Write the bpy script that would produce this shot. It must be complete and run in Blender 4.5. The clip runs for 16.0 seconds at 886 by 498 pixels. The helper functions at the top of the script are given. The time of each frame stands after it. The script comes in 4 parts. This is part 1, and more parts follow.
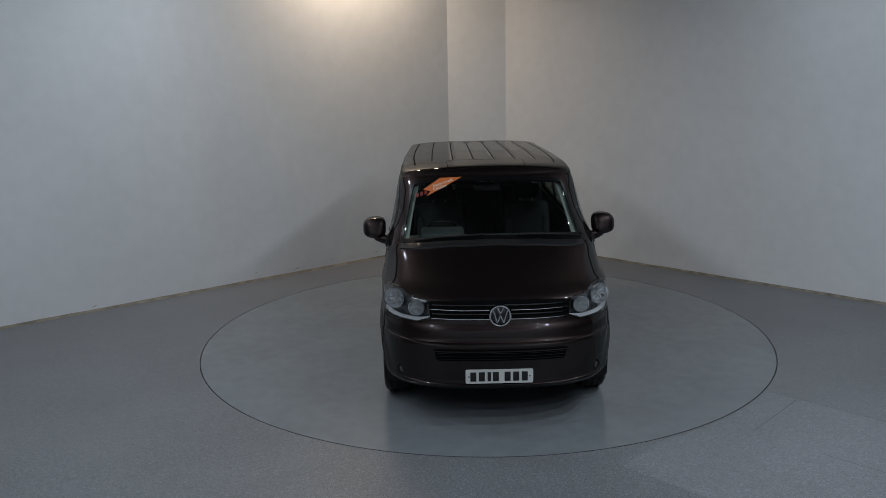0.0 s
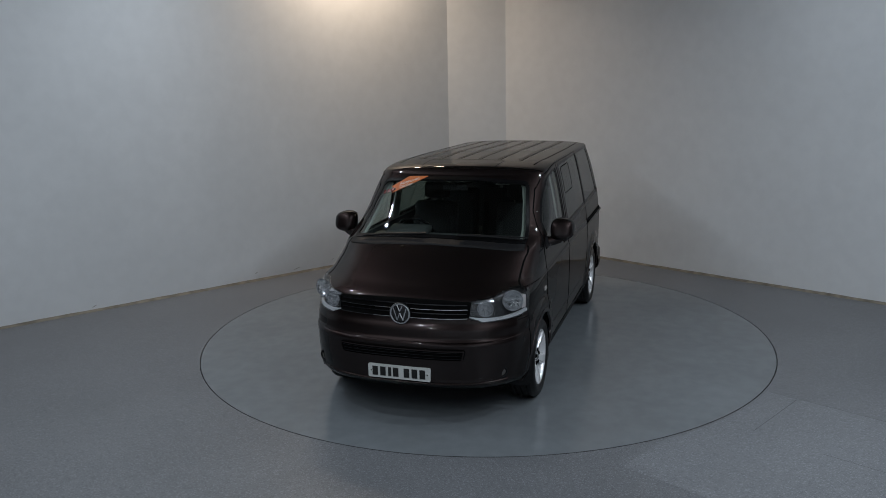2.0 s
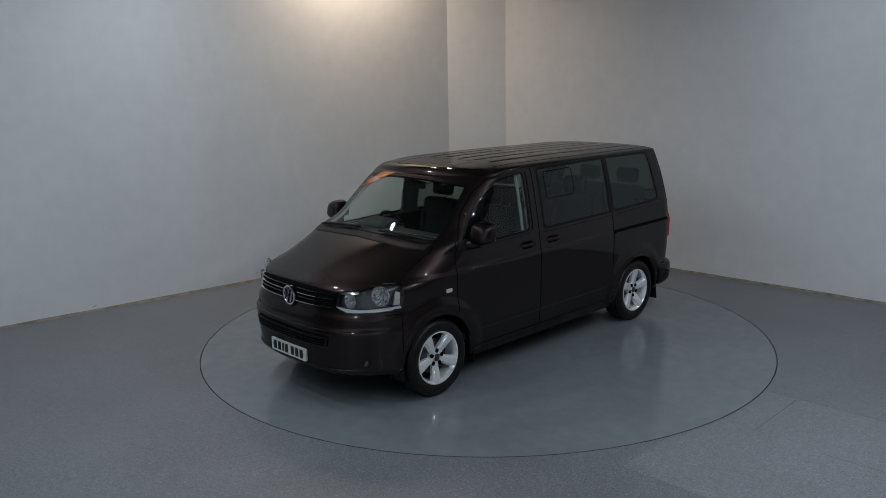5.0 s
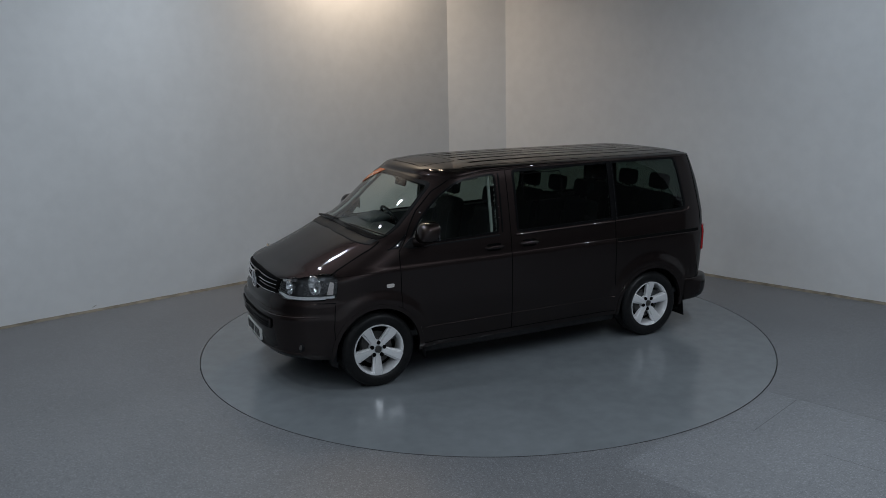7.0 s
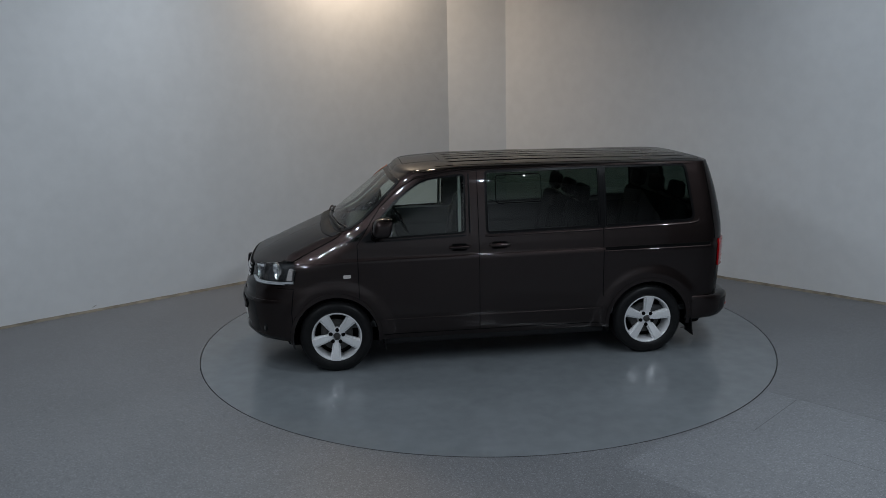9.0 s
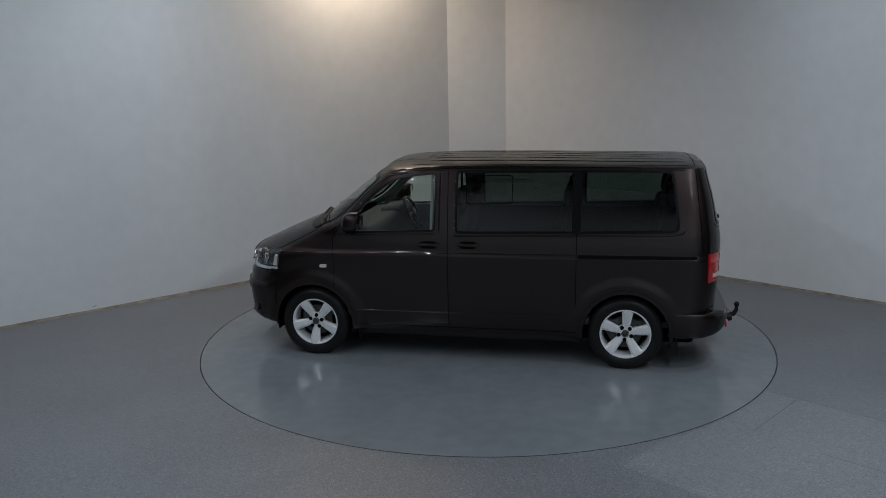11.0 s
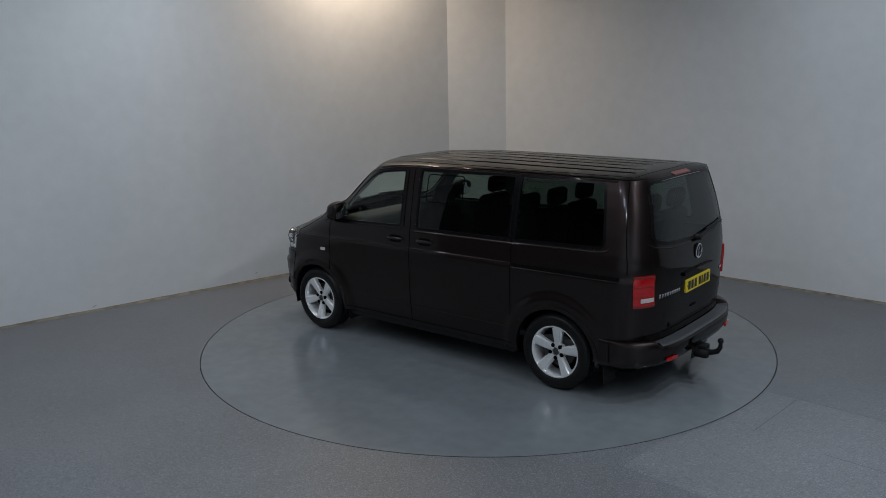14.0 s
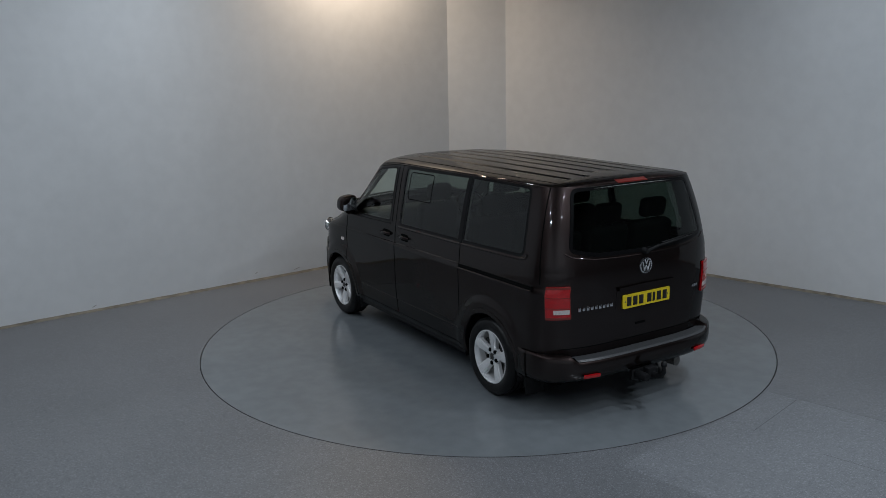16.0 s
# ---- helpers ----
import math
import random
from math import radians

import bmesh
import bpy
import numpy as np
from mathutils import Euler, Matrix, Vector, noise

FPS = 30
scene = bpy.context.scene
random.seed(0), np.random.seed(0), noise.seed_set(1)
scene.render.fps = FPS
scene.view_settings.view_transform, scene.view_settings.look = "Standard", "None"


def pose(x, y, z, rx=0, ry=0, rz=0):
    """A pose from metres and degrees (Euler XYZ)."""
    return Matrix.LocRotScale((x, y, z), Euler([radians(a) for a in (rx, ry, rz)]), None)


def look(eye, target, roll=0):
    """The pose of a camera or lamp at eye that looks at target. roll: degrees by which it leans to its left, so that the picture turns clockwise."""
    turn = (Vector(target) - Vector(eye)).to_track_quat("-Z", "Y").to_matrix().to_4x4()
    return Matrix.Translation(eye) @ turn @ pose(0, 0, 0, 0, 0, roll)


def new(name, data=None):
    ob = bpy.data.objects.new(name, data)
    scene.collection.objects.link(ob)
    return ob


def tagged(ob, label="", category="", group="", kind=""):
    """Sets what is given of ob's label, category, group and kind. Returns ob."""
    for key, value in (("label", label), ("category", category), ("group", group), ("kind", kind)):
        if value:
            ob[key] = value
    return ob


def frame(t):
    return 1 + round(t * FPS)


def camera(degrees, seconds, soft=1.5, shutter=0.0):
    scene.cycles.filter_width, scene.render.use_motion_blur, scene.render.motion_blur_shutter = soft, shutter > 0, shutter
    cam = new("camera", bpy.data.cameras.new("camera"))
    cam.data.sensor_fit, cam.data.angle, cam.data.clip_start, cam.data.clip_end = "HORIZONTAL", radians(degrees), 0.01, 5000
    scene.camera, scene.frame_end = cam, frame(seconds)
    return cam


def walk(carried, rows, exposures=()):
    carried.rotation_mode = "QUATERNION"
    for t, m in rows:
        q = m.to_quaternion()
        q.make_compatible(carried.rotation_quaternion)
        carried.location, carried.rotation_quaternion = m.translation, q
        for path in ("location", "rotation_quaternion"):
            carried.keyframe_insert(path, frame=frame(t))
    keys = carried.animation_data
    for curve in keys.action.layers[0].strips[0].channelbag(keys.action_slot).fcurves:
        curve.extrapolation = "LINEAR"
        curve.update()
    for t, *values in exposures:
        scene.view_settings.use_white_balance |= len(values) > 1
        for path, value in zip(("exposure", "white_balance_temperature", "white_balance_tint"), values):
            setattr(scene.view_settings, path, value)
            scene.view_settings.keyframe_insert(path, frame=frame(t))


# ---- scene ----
# camera: fixed on a stand, slightly left of the turntable's axis
cam = camera(57.04, 16.0, soft=0.75)
EYE = Vector((0.0, -8.362, 2.709))
_f = Vector((-0.0484, 0.9766, -0.2096))
_r = Vector((0.9988, 0.0451, -0.0205))
_u = _r.cross(_f)
CAM = Matrix((( _r.x, _u.x, -_f.x, EYE.x), (_r.y, _u.y, -_f.y, EYE.y), (_r.z, _u.z, -_f.z, EYE.z), (0, 0, 0, 1)))
walk(cam, [(0.0, CAM), (16.0, CAM)], exposures=[(0.0, 0.0, 6500, 10), (16.0, 0.0, 6500, 10)])


# ---- world and lamps ----
world = bpy.data.worlds.new("world")
scene.world = world
world.use_nodes = True
world.node_tree.nodes["Background"].inputs[0].default_value = (0.02, 0.021, 0.023, 1)
world.node_tree.nodes["Background"].inputs[1].default_value = 0.4


def disc_lamp(name, x, y, z, size, watts, colour, target=None, spread=180):
    d = bpy.data.lights.new(name, "AREA")
    d.shape, d.size, d.energy, d.color = "DISK", size, watts, colour
    d.spread = radians(spread)
    o = new(name, d)
    o.matrix_world = look((x, y, z), target if target else (x, y, 0))
    return o


COOL, WARM = (0.81, 0.91, 1.01), (1.0, 0.80, 0.60)
for x, watts in ((-3.1, (31, 31, 31, 30, 26, 24)), (3.3, (45, 45, 46, 44, 26, 10))):
    for y, w in zip((-8.4, -6.5, -4.8, -3.1, -1.4, 0.3), watts):
        disc_lamp("lamp", x + 0.06 * y, y, 4.6, 0.16, w, COOL)
disc_lamp("lamp_warm", -1.75, 2.72, 4.95, 0.25, 31, WARM, (-2.00, 3.00, 3.5), 165)
disc_lamp("lamp_warm", -1.05, 3.28, 4.95, 0.25, 21, WARM, (-1.30, 3.56, 3.5), 165)


# ---- materials ----
def mat(name, colour, rough=0.5, metal=0.0, coat=0.0, coat_rough=0.02, noise_amt=0.0, noise_scale=20.0, bump=0.0, bump_scale=200.0, spec=0.5, emit=None, tint2=None, patch=0.0, patch_scale=1.5, edge=1.0):
    m = bpy.data.materials.new(name)
    m.use_nodes = True
    nt = m.node_tree
    b = nt.nodes["Principled BSDF"]
    b.inputs["Base Color"].default_value = (*colour, 1)
    b.inputs["Roughness"].default_value = rough
    b.inputs["Metallic"].default_value = metal
    b.inputs["Specular Tint"].default_value = (edge, edge, edge, 1)
    b.inputs["Coat Weight"].default_value = coat
    b.inputs["Coat Roughness"].default_value = coat_rough
    b.inputs["Specular IOR Level"].default_value = spec
    if emit:
        b.inputs["Emission Color"].default_value = (*emit[:3], 1)
        b.inputs["Emission Strength"].default_value = emit[3]
    if noise_amt or bump or patch:
        tc = nt.nodes.new("ShaderNodeTexCoord")
    if noise_amt or patch:
        n1 = nt.nodes.new("ShaderNodeTexNoise")
        n1.inputs["Scale"].default_value = noise_scale
        n1.inputs["Detail"].default_value = 4
        nt.links.new(tc.outputs["Object"], n1.inputs["Vector"])
        mix = nt.nodes.new("ShaderNodeMix")
        mix.data_type = "RGBA"
        c2 = tint2 if tint2 else tuple(c * (1 - noise_amt) for c in colour)
        c1 = colour if tint2 else tuple(min(1, c * (1 + noise_amt)) for c in colour)
        mix.inputs[6].default_value, mix.inputs[7].default_value = (*c2, 1), (*c1, 1)
        ramp = nt.nodes.new("ShaderNodeMapRange")
        ramp.inputs[1].default_value, ramp.inputs[2].default_value = 0.35, 0.65
        nt.links.new(n1.outputs[0], ramp.inputs[0])
        nt.links.new(ramp.outputs[0], mix.inputs[0])
        out = mix.outputs[2]
        if patch:
            n2 = nt.nodes.new("ShaderNodeTexNoise")
            n2.inputs["Scale"].default_value = patch_scale
            n2.inputs["Detail"].default_value = 5
            nt.links.new(tc.outputs["Object"], n2.inputs["Vector"])
            r2 = nt.nodes.new("ShaderNodeMapRange")
            r2.inputs[1].default_value, r2.inputs[2].default_value = 0.3, 0.7
            r2.inputs[3].default_value, r2.inputs[4].default_value = 1 - patch, 1 + patch
            nt.links.new(n2.outputs[0], r2.inputs[0])
            sc = nt.nodes.new("ShaderNodeVectorMath")
            sc.operation = "SCALE"
            nt.links.new(out, sc.inputs[0])
            nt.links.new(r2.outputs[0], sc.inputs[3])
            out = sc.outputs[0]
        nt.links.new(out, b.inputs["Base Color"])
    if bump:
        n3 = nt.nodes.new("ShaderNodeTexNoise")
        n3.inputs["Scale"].default_value = bump_scale
        n3.inputs["Detail"].default_value = 3
        nt.links.new(tc.outputs["Object"], n3.inputs["Vector"])
        bp = nt.nodes.new("ShaderNodeBump")
        bp.inputs["Strength"].default_value = bump
        bp.inputs["Distance"].default_value = 0.002
        nt.links.new(n3.outputs[0], bp.inputs["Height"])
        nt.links.new(bp.outputs[0], b.inputs["Normal"])
    return m


def glass(name, tint, reflect=0.06):
    m = bpy.data.materials.new(name)
    m.use_nodes = True
    nt = m.node_tree
    nt.nodes.clear()
    o = nt.nodes.new("ShaderNodeOutputMaterial")
    t = nt.nodes.new("ShaderNodeBsdfTransparent")
    t.inputs[0].default_value = (*tint, 1)
    g = nt.nodes.new("ShaderNodeBsdfGlossy")
    g.inputs["Roughness"].default_value = 0.01
    lw = nt.nodes.new("ShaderNodeLayerWeight")
    lw.inputs[0].default_value = 0.5
    pw = nt.nodes.new("ShaderNodeMath")
    pw.operation = "POWER"
    pw.inputs[1].default_value = 5.0
    nt.links.new(lw.outputs["Facing"], pw.inputs[0])
    f = nt.nodes.new("ShaderNodeMapRange")
    f.inputs[3].default_value, f.inputs[4].default_value = reflect, 1.0
    nt.links.new(pw.outputs[0], f.inputs[0])
    x = nt.nodes.new("ShaderNodeMixShader")
    nt.links.new(f.outputs[0], x.inputs[0])
    nt.links.new(t.outputs[0], x.inputs[1])
    nt.links.new(g.outputs[0], x.inputs[2])
    nt.links.new(x.outputs[0], o.inputs[0])
    return m


def speckled_floor(name, base, dark, light, rough, sparkle):
    """Safety flooring: grey resin with fine dark and pale chips, faint stains and rolling marks."""
    m = mat(name, base, rough, noise_amt=0.10, noise_scale=260, patch=0.10, patch_scale=0.9, bump=0.25, bump_scale=300)
    nt = m.node_tree
    b = nt.nodes["Principled BSDF"]
    src = b.inputs["Base Color"].links[0].from_socket
    tc = nt.nodes.new("ShaderNodeTexCoord")
    last = src
    for scale, lo, hi, col in ((130.0, 0.80, 0.90, light), (100.0, 0.72, 0.86, dark)):
        n = nt.nodes.new("ShaderNodeTexVoronoi")
        n.inputs["Scale"].default_value = scale
        nt.links.new(tc.outputs["Object"], n.inputs["Vector"])
        sep = nt.nodes.new("ShaderNodeSeparateColor")
        nt.links.new(n.outputs["Color"], sep.inputs[0])
        r = nt.nodes.new("ShaderNodeMapRange")
        r.inputs[1].default_value, r.inputs[2].default_value = lo, hi
        r.inputs[4].default_value = sparkle
        nt.links.new(sep.outputs[0], r.inputs[0])
        x = nt.nodes.new("ShaderNodeMix")
        x.data_type = "RGBA"
        x.inputs[7].default_value = (*col, 1)
        nt.links.new(r.outputs[0], x.inputs[0])
        nt.links.new(last, x.inputs[6])
        last = x.outputs[2]
    nt.links.new(last, b.inputs["Base Color"])
    return m


PAINT = mat("dark brown metallic paint", (0.034, 0.0245, 0.0232), 0.42, 1.0, edge=0.12, coat=0.68, coat_rough=0.05, noise_amt=0.15, noise_scale=900)
BLACK = mat("black plastic", (0.010, 0.010, 0.011), 0.55, spec=0.2, bump=0.2, bump_scale=500, noise_amt=0.2, noise_scale=60)
GLOSSBLACK = mat("gloss black", (0.006, 0.006, 0.007), 0.12, coat=0.5)
SEAL = mat("black window rubber", (0.005, 0.005, 0.0055), 0.30, spec=0.12)
# matt black for gaps and black parts; also shade in grooves and handle hollows
MATTBLACK = mat("panel gap", (0.003, 0.003, 0.003), 0.8, spec=0.05)
RUBBER = mat("tyre rubber", (0.009, 0.009, 0.0095), 0.42, spec=0.22, noise_amt=0.25, noise_scale=40, bump=0.3, bump_scale=150)
ALLOY = mat("silver alloy", (0.93, 0.93, 0.94), 0.24, 0.42, coat=0.6, noise_amt=0.04, noise_scale=80)
STEEL = mat("dull steel", (0.20, 0.19, 0.18), 0.45, 0.8, noise_amt=0.2, noise_scale=30)
BRAKE = mat("dark brake steel", (0.07, 0.068, 0.066), 0.5, 0.6, noise_amt=0.2, noise_scale=30)
CHROME = mat("chrome", (0.82, 0.83, 0.85), 0.06, 1.0)
REFLECTOR = mat("headlamp reflector", (0.80, 0.81, 0.82), 0.12, 0.95)
SATIN = mat("satin chrome trim", (0.82, 0.83, 0.85), 0.28, 0.35)
LAMPBODY = mat("grey lamp housing", (0.12, 0.123, 0.128), 0.22, 0.5, noise_amt=0.1, noise_scale=80)
CLOTH = mat("dark seat cloth", (0.016, 0.0165, 0.018), 0.9, noise_amt=0.3, noise_scale=120, bump=0.4, bump_scale=400)
TRIM = mat("pale grey interior trim", (0.34, 0.35, 0.33), 0.7, noise_amt=0.06, noise_scale=60, bump=0.2, bump_scale=500)
DASH = mat("dark grey dashboard", (0.055, 0.058, 0.060), 0.7, noise_amt=0.15, noise_scale=90, bump=0.4, bump_scale=400)
PADGREY = mat("grained dark grey step plastic", (0.060, 0.061, 0.064), 0.38, noise_amt=0.12, noise_scale=120, bump=0.3, bump_scale=400)
REDLENS = mat("red lamp lens", (0.44, 0.005, 0.008), 0.08, coat=1.0, noise_amt=0.12, noise_scale=60)
CLEARLENS = mat("ribbed clear lamp lens", (0.60, 0.55, 0.53), 0.2, coat=0.8, noise_amt=0.15, noise_scale=90)
WHITEPLATE = mat("white reflective plate", (0.72, 0.73, 0.70), 0.4, noise_amt=0.03, noise_scale=200)
YELLOWPLATE = mat("yellow reflective plate", (0.78, 0.58, 0.02), 0.4, noise_amt=0.03, noise_scale=200)
INK = mat("black plate ink", (0.012, 0.012, 0.012), 0.5)
ORANGE = mat("orange sticker", (0.62, 0.15, 0.03), 0.55, noise_amt=0.05, noise_scale=40)
CREAM = mat("pale lettering", (0.75, 0.70, 0.62), 0.6)
DARKRED = mat("dark red plastic", (0.20, 0.022, 0.015), 0.3, coat=0.5)
GLASS_CLEAR = glass("green tinted glass", (0.80, 0.87, 0.83), 0.06)
GLASS_DARK = glass("privacy glass", (0.22, 0.275, 0.25), 0.065)
GLASS_LENS = glass("clear lamp cover", (0.93, 0.94, 0.95))
WALL = mat("white painted wall", (0.70, 0.71, 0.72), 0.75, noise_amt=0.02, noise_scale=6, patch=0.035, patch_scale=0.7, bump=0.12, bump_scale=60)
CEIL = mat("dark ceiling", (0.16, 0.16, 0.16), 0.9, noise_amt=0.05, noise_scale=4)
WALLDARK = mat("dark grey painted wall", (0.045, 0.046, 0.048), 0.8, noise_amt=0.05, noise_scale=5, patch=0.05, patch_scale=0.6)
SKIRT = mat("grubby beige skirting", (0.21, 0.185, 0.145), 0.8, noise_amt=0.25, noise_scale=9, patch=0.2, patch_scale=3)
FLOOR = speckled_floor("speckled grey safety floor", (0.160, 0.165, 0.175), (0.075, 0.080, 0.090), (0.34, 0.35, 0.38), 0.40, 0.42)
FLOORNEW = speckled_floor("paler speckled floor patch", (0.185, 0.192, 0.205), (0.09, 0.095, 0.105), (0.40, 0.41, 0.44), 0.40, 0.42)
TABLE = mat("smooth grey turntable paint", (0.180, 0.196, 0.208), 0.17, noise_amt=0.05, noise_scale=7, patch=0.07, patch_scale=1.3, bump=0.02, bump_scale=90)
JOINT = mat("dirty joint", (0.105, 0.108, 0.115), 0.6, noise_amt=0.3, noise_scale=30)
SCUFF = mat("grey scuff", (0.665, 0.67, 0.68), 0.8, noise_amt=0.1, noise_scale=30)
SCUFFDARK = mat("dark grey scuff", (0.40, 0.39, 0.37), 0.8, noise_amt=0.2, noise_scale=40)
GAPLINE = mat("dark grey gap line", (0.055, 0.056, 0.058), 0.8, noise_amt=0.3, noise_scale=6)
PIT = mat("dark gap", (0.01, 0.01, 0.01), 0.9)


# ---- building helpers ----
def mesh_of(name, bm, material, smooth=True):
    me = bpy.data.meshes.new(name)
    bm.to_mesh(me)
    bm.free()
    me.materials.append(material)
    if smooth:
        for poly in me.polygons:
            poly.use_smooth = True
    return me


def part(name, bm, material, parent=None, label="", smooth=True, sharp=35):
    ob = new(name, mesh_of(name, bm, material, smooth))
    if smooth and sharp:
        ob.data.set_sharp_from_angle(angle=radians(sharp))
    if parent:
        ob.parent = parent
    if label:
        ob["label"] = label
    return ob


def bm_box(cx, cy, cz, sx, sy, sz, bevel=0.0, m=None, segments=2):
    bm = bmesh.new()
    bmesh.ops.create_cube(bm, size=1)
    for v in bm.verts:
        v.co = Vector((v.co.x * sx, v.co.y * sy, v.co.z * sz))
    if bevel:
        bmesh.ops.bevel(bm, geom=bm.edges[:], offset=bevel, segments=segments, affect="EDGES", profile=0.5)
    for v in bm.verts:
        v.co = (m @ v.co if m else v.co) + Vector((cx, cy, cz))
    return bm


def bm_join(*bms):
    out = bmesh.new()
    for b in bms:
        me = bpy.data.meshes.new("join")
        b.to_mesh(me)
        b.free()
        out.from_mesh(me)
        bpy.data.meshes.remove(me)
    return out


def bm_revolve(profile, n=64, axis="y", centre=(0, 0, 0), close=False):
    """Turns (radius, along) pairs about an axis."""
    bm = bmesh.new()
    rings = []
    for k in range(n):
        a = 2 * math.pi * k / n
        c, s = math.cos(a), math.sin(a)
        ring = []
        for r, h in profile:
            v = {"y": (r * c, h, r * s), "x": (h, r * c, r * s), "z": (r * c, r * s, h)}[axis]
            ring.append(bm.verts.new(Vector(v) + Vector(centre)))
        rings.append(ring)
    m = len(profile)
    for k in range(n):
        a, b = rings[k], rings[(k + 1) % n]
        for i in range(m if close else m - 1):
            j = (i + 1) % m
            bm.faces.new((a[i], b[i], b[j], a[j]))
    bmesh.ops.remove_doubles(bm, verts=bm.verts[:], dist=1e-5)
    bmesh.ops.recalc_face_normals(bm, faces=bm.faces[:])
    return bm


def bm_tube(points, radius, n=10):
    bm = bmesh.new()
    rings = []
    pts = [Vector(q) for q in points]
    for i, q in enumerate(pts):
        d = (pts[min(i + 1, len(pts) - 1)] - pts[max(i - 1, 0)]).normalized()
        a = d.orthogonal().normalized() if i == 0 else (rings[-1][1] - d * rings[-1][1].dot(d)).normalized()
        b = d.cross(a)
        rad = radius[i] if isinstance(radius, (list, tuple)) else radius
        rings.append(([bm.verts.new(q + a * rad * math.cos(2 * math.pi * k / n) + b * rad * math.sin(2 * math.pi * k / n)) for k in range(n)], a))
    for (r0, _), (r1, _) in zip(rings, rings[1:]):
        for k in range(n):
            bm.faces.new((r0[k], r0[(k + 1) % n], r1[(k + 1) % n], r1[k]))
    bm.faces.new(rings[0][0][::-1])
    bm.faces.new(rings[-1][0])
    bmesh.ops.recalc_face_normals(bm, faces=bm.faces[:])
    return bm


def curve_of(table, ease=0.0, above=0.0):
    """A curve through (z, value) pairs; ease rounds its bends over that many metres, higher up than above."""
    xs = np.array([q[0] for q in table], float)
    ys = np.array([q[1] for q in table], float)
    zs = np.linspace(0.0, 2.2, 8801)
    fine = np.interp(zs, xs, ys)
    if ease:
        n = int(ease * 4000)
        k = np.convolve(np.ones(n) / n, np.ones(n) / n)
        pad = len(k) // 2
        soft = np.convolve(np.pad(fine, pad, mode="edge"), k, "same")[pad:-pad]
        t = np.clip((zs - above) / 0.02, 0, 1) * np.clip((1.80 - zs) / 0.06, 0, 1)
        fine = fine * (1 - t) + soft * t
    fine = fine.tolist()

    def at(z):
        k = max(0.0, min(8799.0, z * 4000))
        i = int(k)
        return fine[i] + (fine[i + 1] - fine[i]) * (k - i)
    return at


def rounded(poly, radius, n=7, step=0.02):
    """A closed polygon with its corners rounded: points of the outline."""
    out = []
    m = len(poly)
    rad = radius if isinstance(radius, (list, tuple)) else [radius] * m
    for i in range(m):
        p, a, b = np.array(poly[i], float), np.array(poly[i - 1], float), np.array(poly[(i + 1) % m], float)
        da, db = (a - p), (b - p)
        la, lb = np.linalg.norm(da), np.linalg.norm(db)
        r = min(rad[i], 0.45 * la, 0.45 * lb)
        s, e = p + da / la * r, p + db / lb * r
        for k in range(n + 1):
            t = k / n
            out.append((1 - t) ** 2 * s + 2 * t * (1 - t) * p + t * t * e)
    return resample(out, True, step)


def resample(pts, closed, step=0.02):
    pts = [np.array(q, float) for q in pts]
    out = []
    m = len(pts)
    for i in range(m if closed else m - 1):
        a, b = pts[i], pts[(i + 1) % m]
        k = max(1, int(math.ceil(np.linalg.norm(b - a) / step)))
        for j in range(k):
            out.append(a + (b - a) * j / k)
    if not closed:
        out.append(pts[-1])
    return out


def inset(outline, d):
    pts = np.array(outline)
    area = 0.5 * np.sum(pts[:, 0] * np.roll(pts[:, 1], -1) - np.roll(pts[:, 0], -1) * pts[:, 1])
    tang = np.roll(pts, -1, 0) - np.roll(pts, 1, 0)
    ln = np.linalg.norm(tang, axis=1, keepdims=True)
    nrm = np.stack([-tang[:, 1], tang[:, 0]], 1) / np.maximum(ln, 1e-9)
    return list(pts + nrm * d * (1 if area > 0 else -1))


BOXES = {}


def inside(q, outline):
    x, y = q
    key = id(outline)
    if key not in BOXES:
        o = np.array(outline)
        BOXES[key] = (*o.min(0), *o.max(0), [tuple(float(c) for c in p) for p in outline])
    x0, y0, x1, y1, outline = BOXES[key]
    if x < x0 or x > x1 or y < y0 or y > y1:
        return False
    c = False
    j = len(outline) - 1
    for i in range(len(outline)):
        xi, yi = outline[i]
        xj, yj = outline[j]
        if (yi > y) != (yj > y) and x < (xj - xi) * (y - yi) / (yj - yi) + xi:
            c = not c
        j = i
    return c


# ---- the room ----
def wall_between(name, a, b, height, label, material, thick=0.12):
    """A wall panel from a to b on the floor; its inner face lies on the line, its thickness behind it."""
    a, b = Vector((*a, 0)), Vector((*b, 0))
    d = (b - a).normalized()
    out = Vector((-d.y, d.x, 0))
    bm = bmesh.new()
    n = max(2, int((b - a).length / 0.5))
    for off, flip in ((0, False), (thick, True)):
        rows = [[bm.verts.new(a + (b - a) * (i / n) + out * off + Vector((0, 0, z))) for i in range(n + 1)] for z in (-0.1, height)]
        for i in range(n):
            q = (rows[0][i], rows[0][i + 1], rows[1][i + 1], rows[1][i])
            bm.faces.new(q[::-1] if flip else q)
    bm.verts.ensure_lookup_table()
    bmesh.ops.recalc_face_normals(bm, faces=bm.faces[:])
    return tagged(part(name, bm, material, smooth=False), label, "wall", kind="structure")


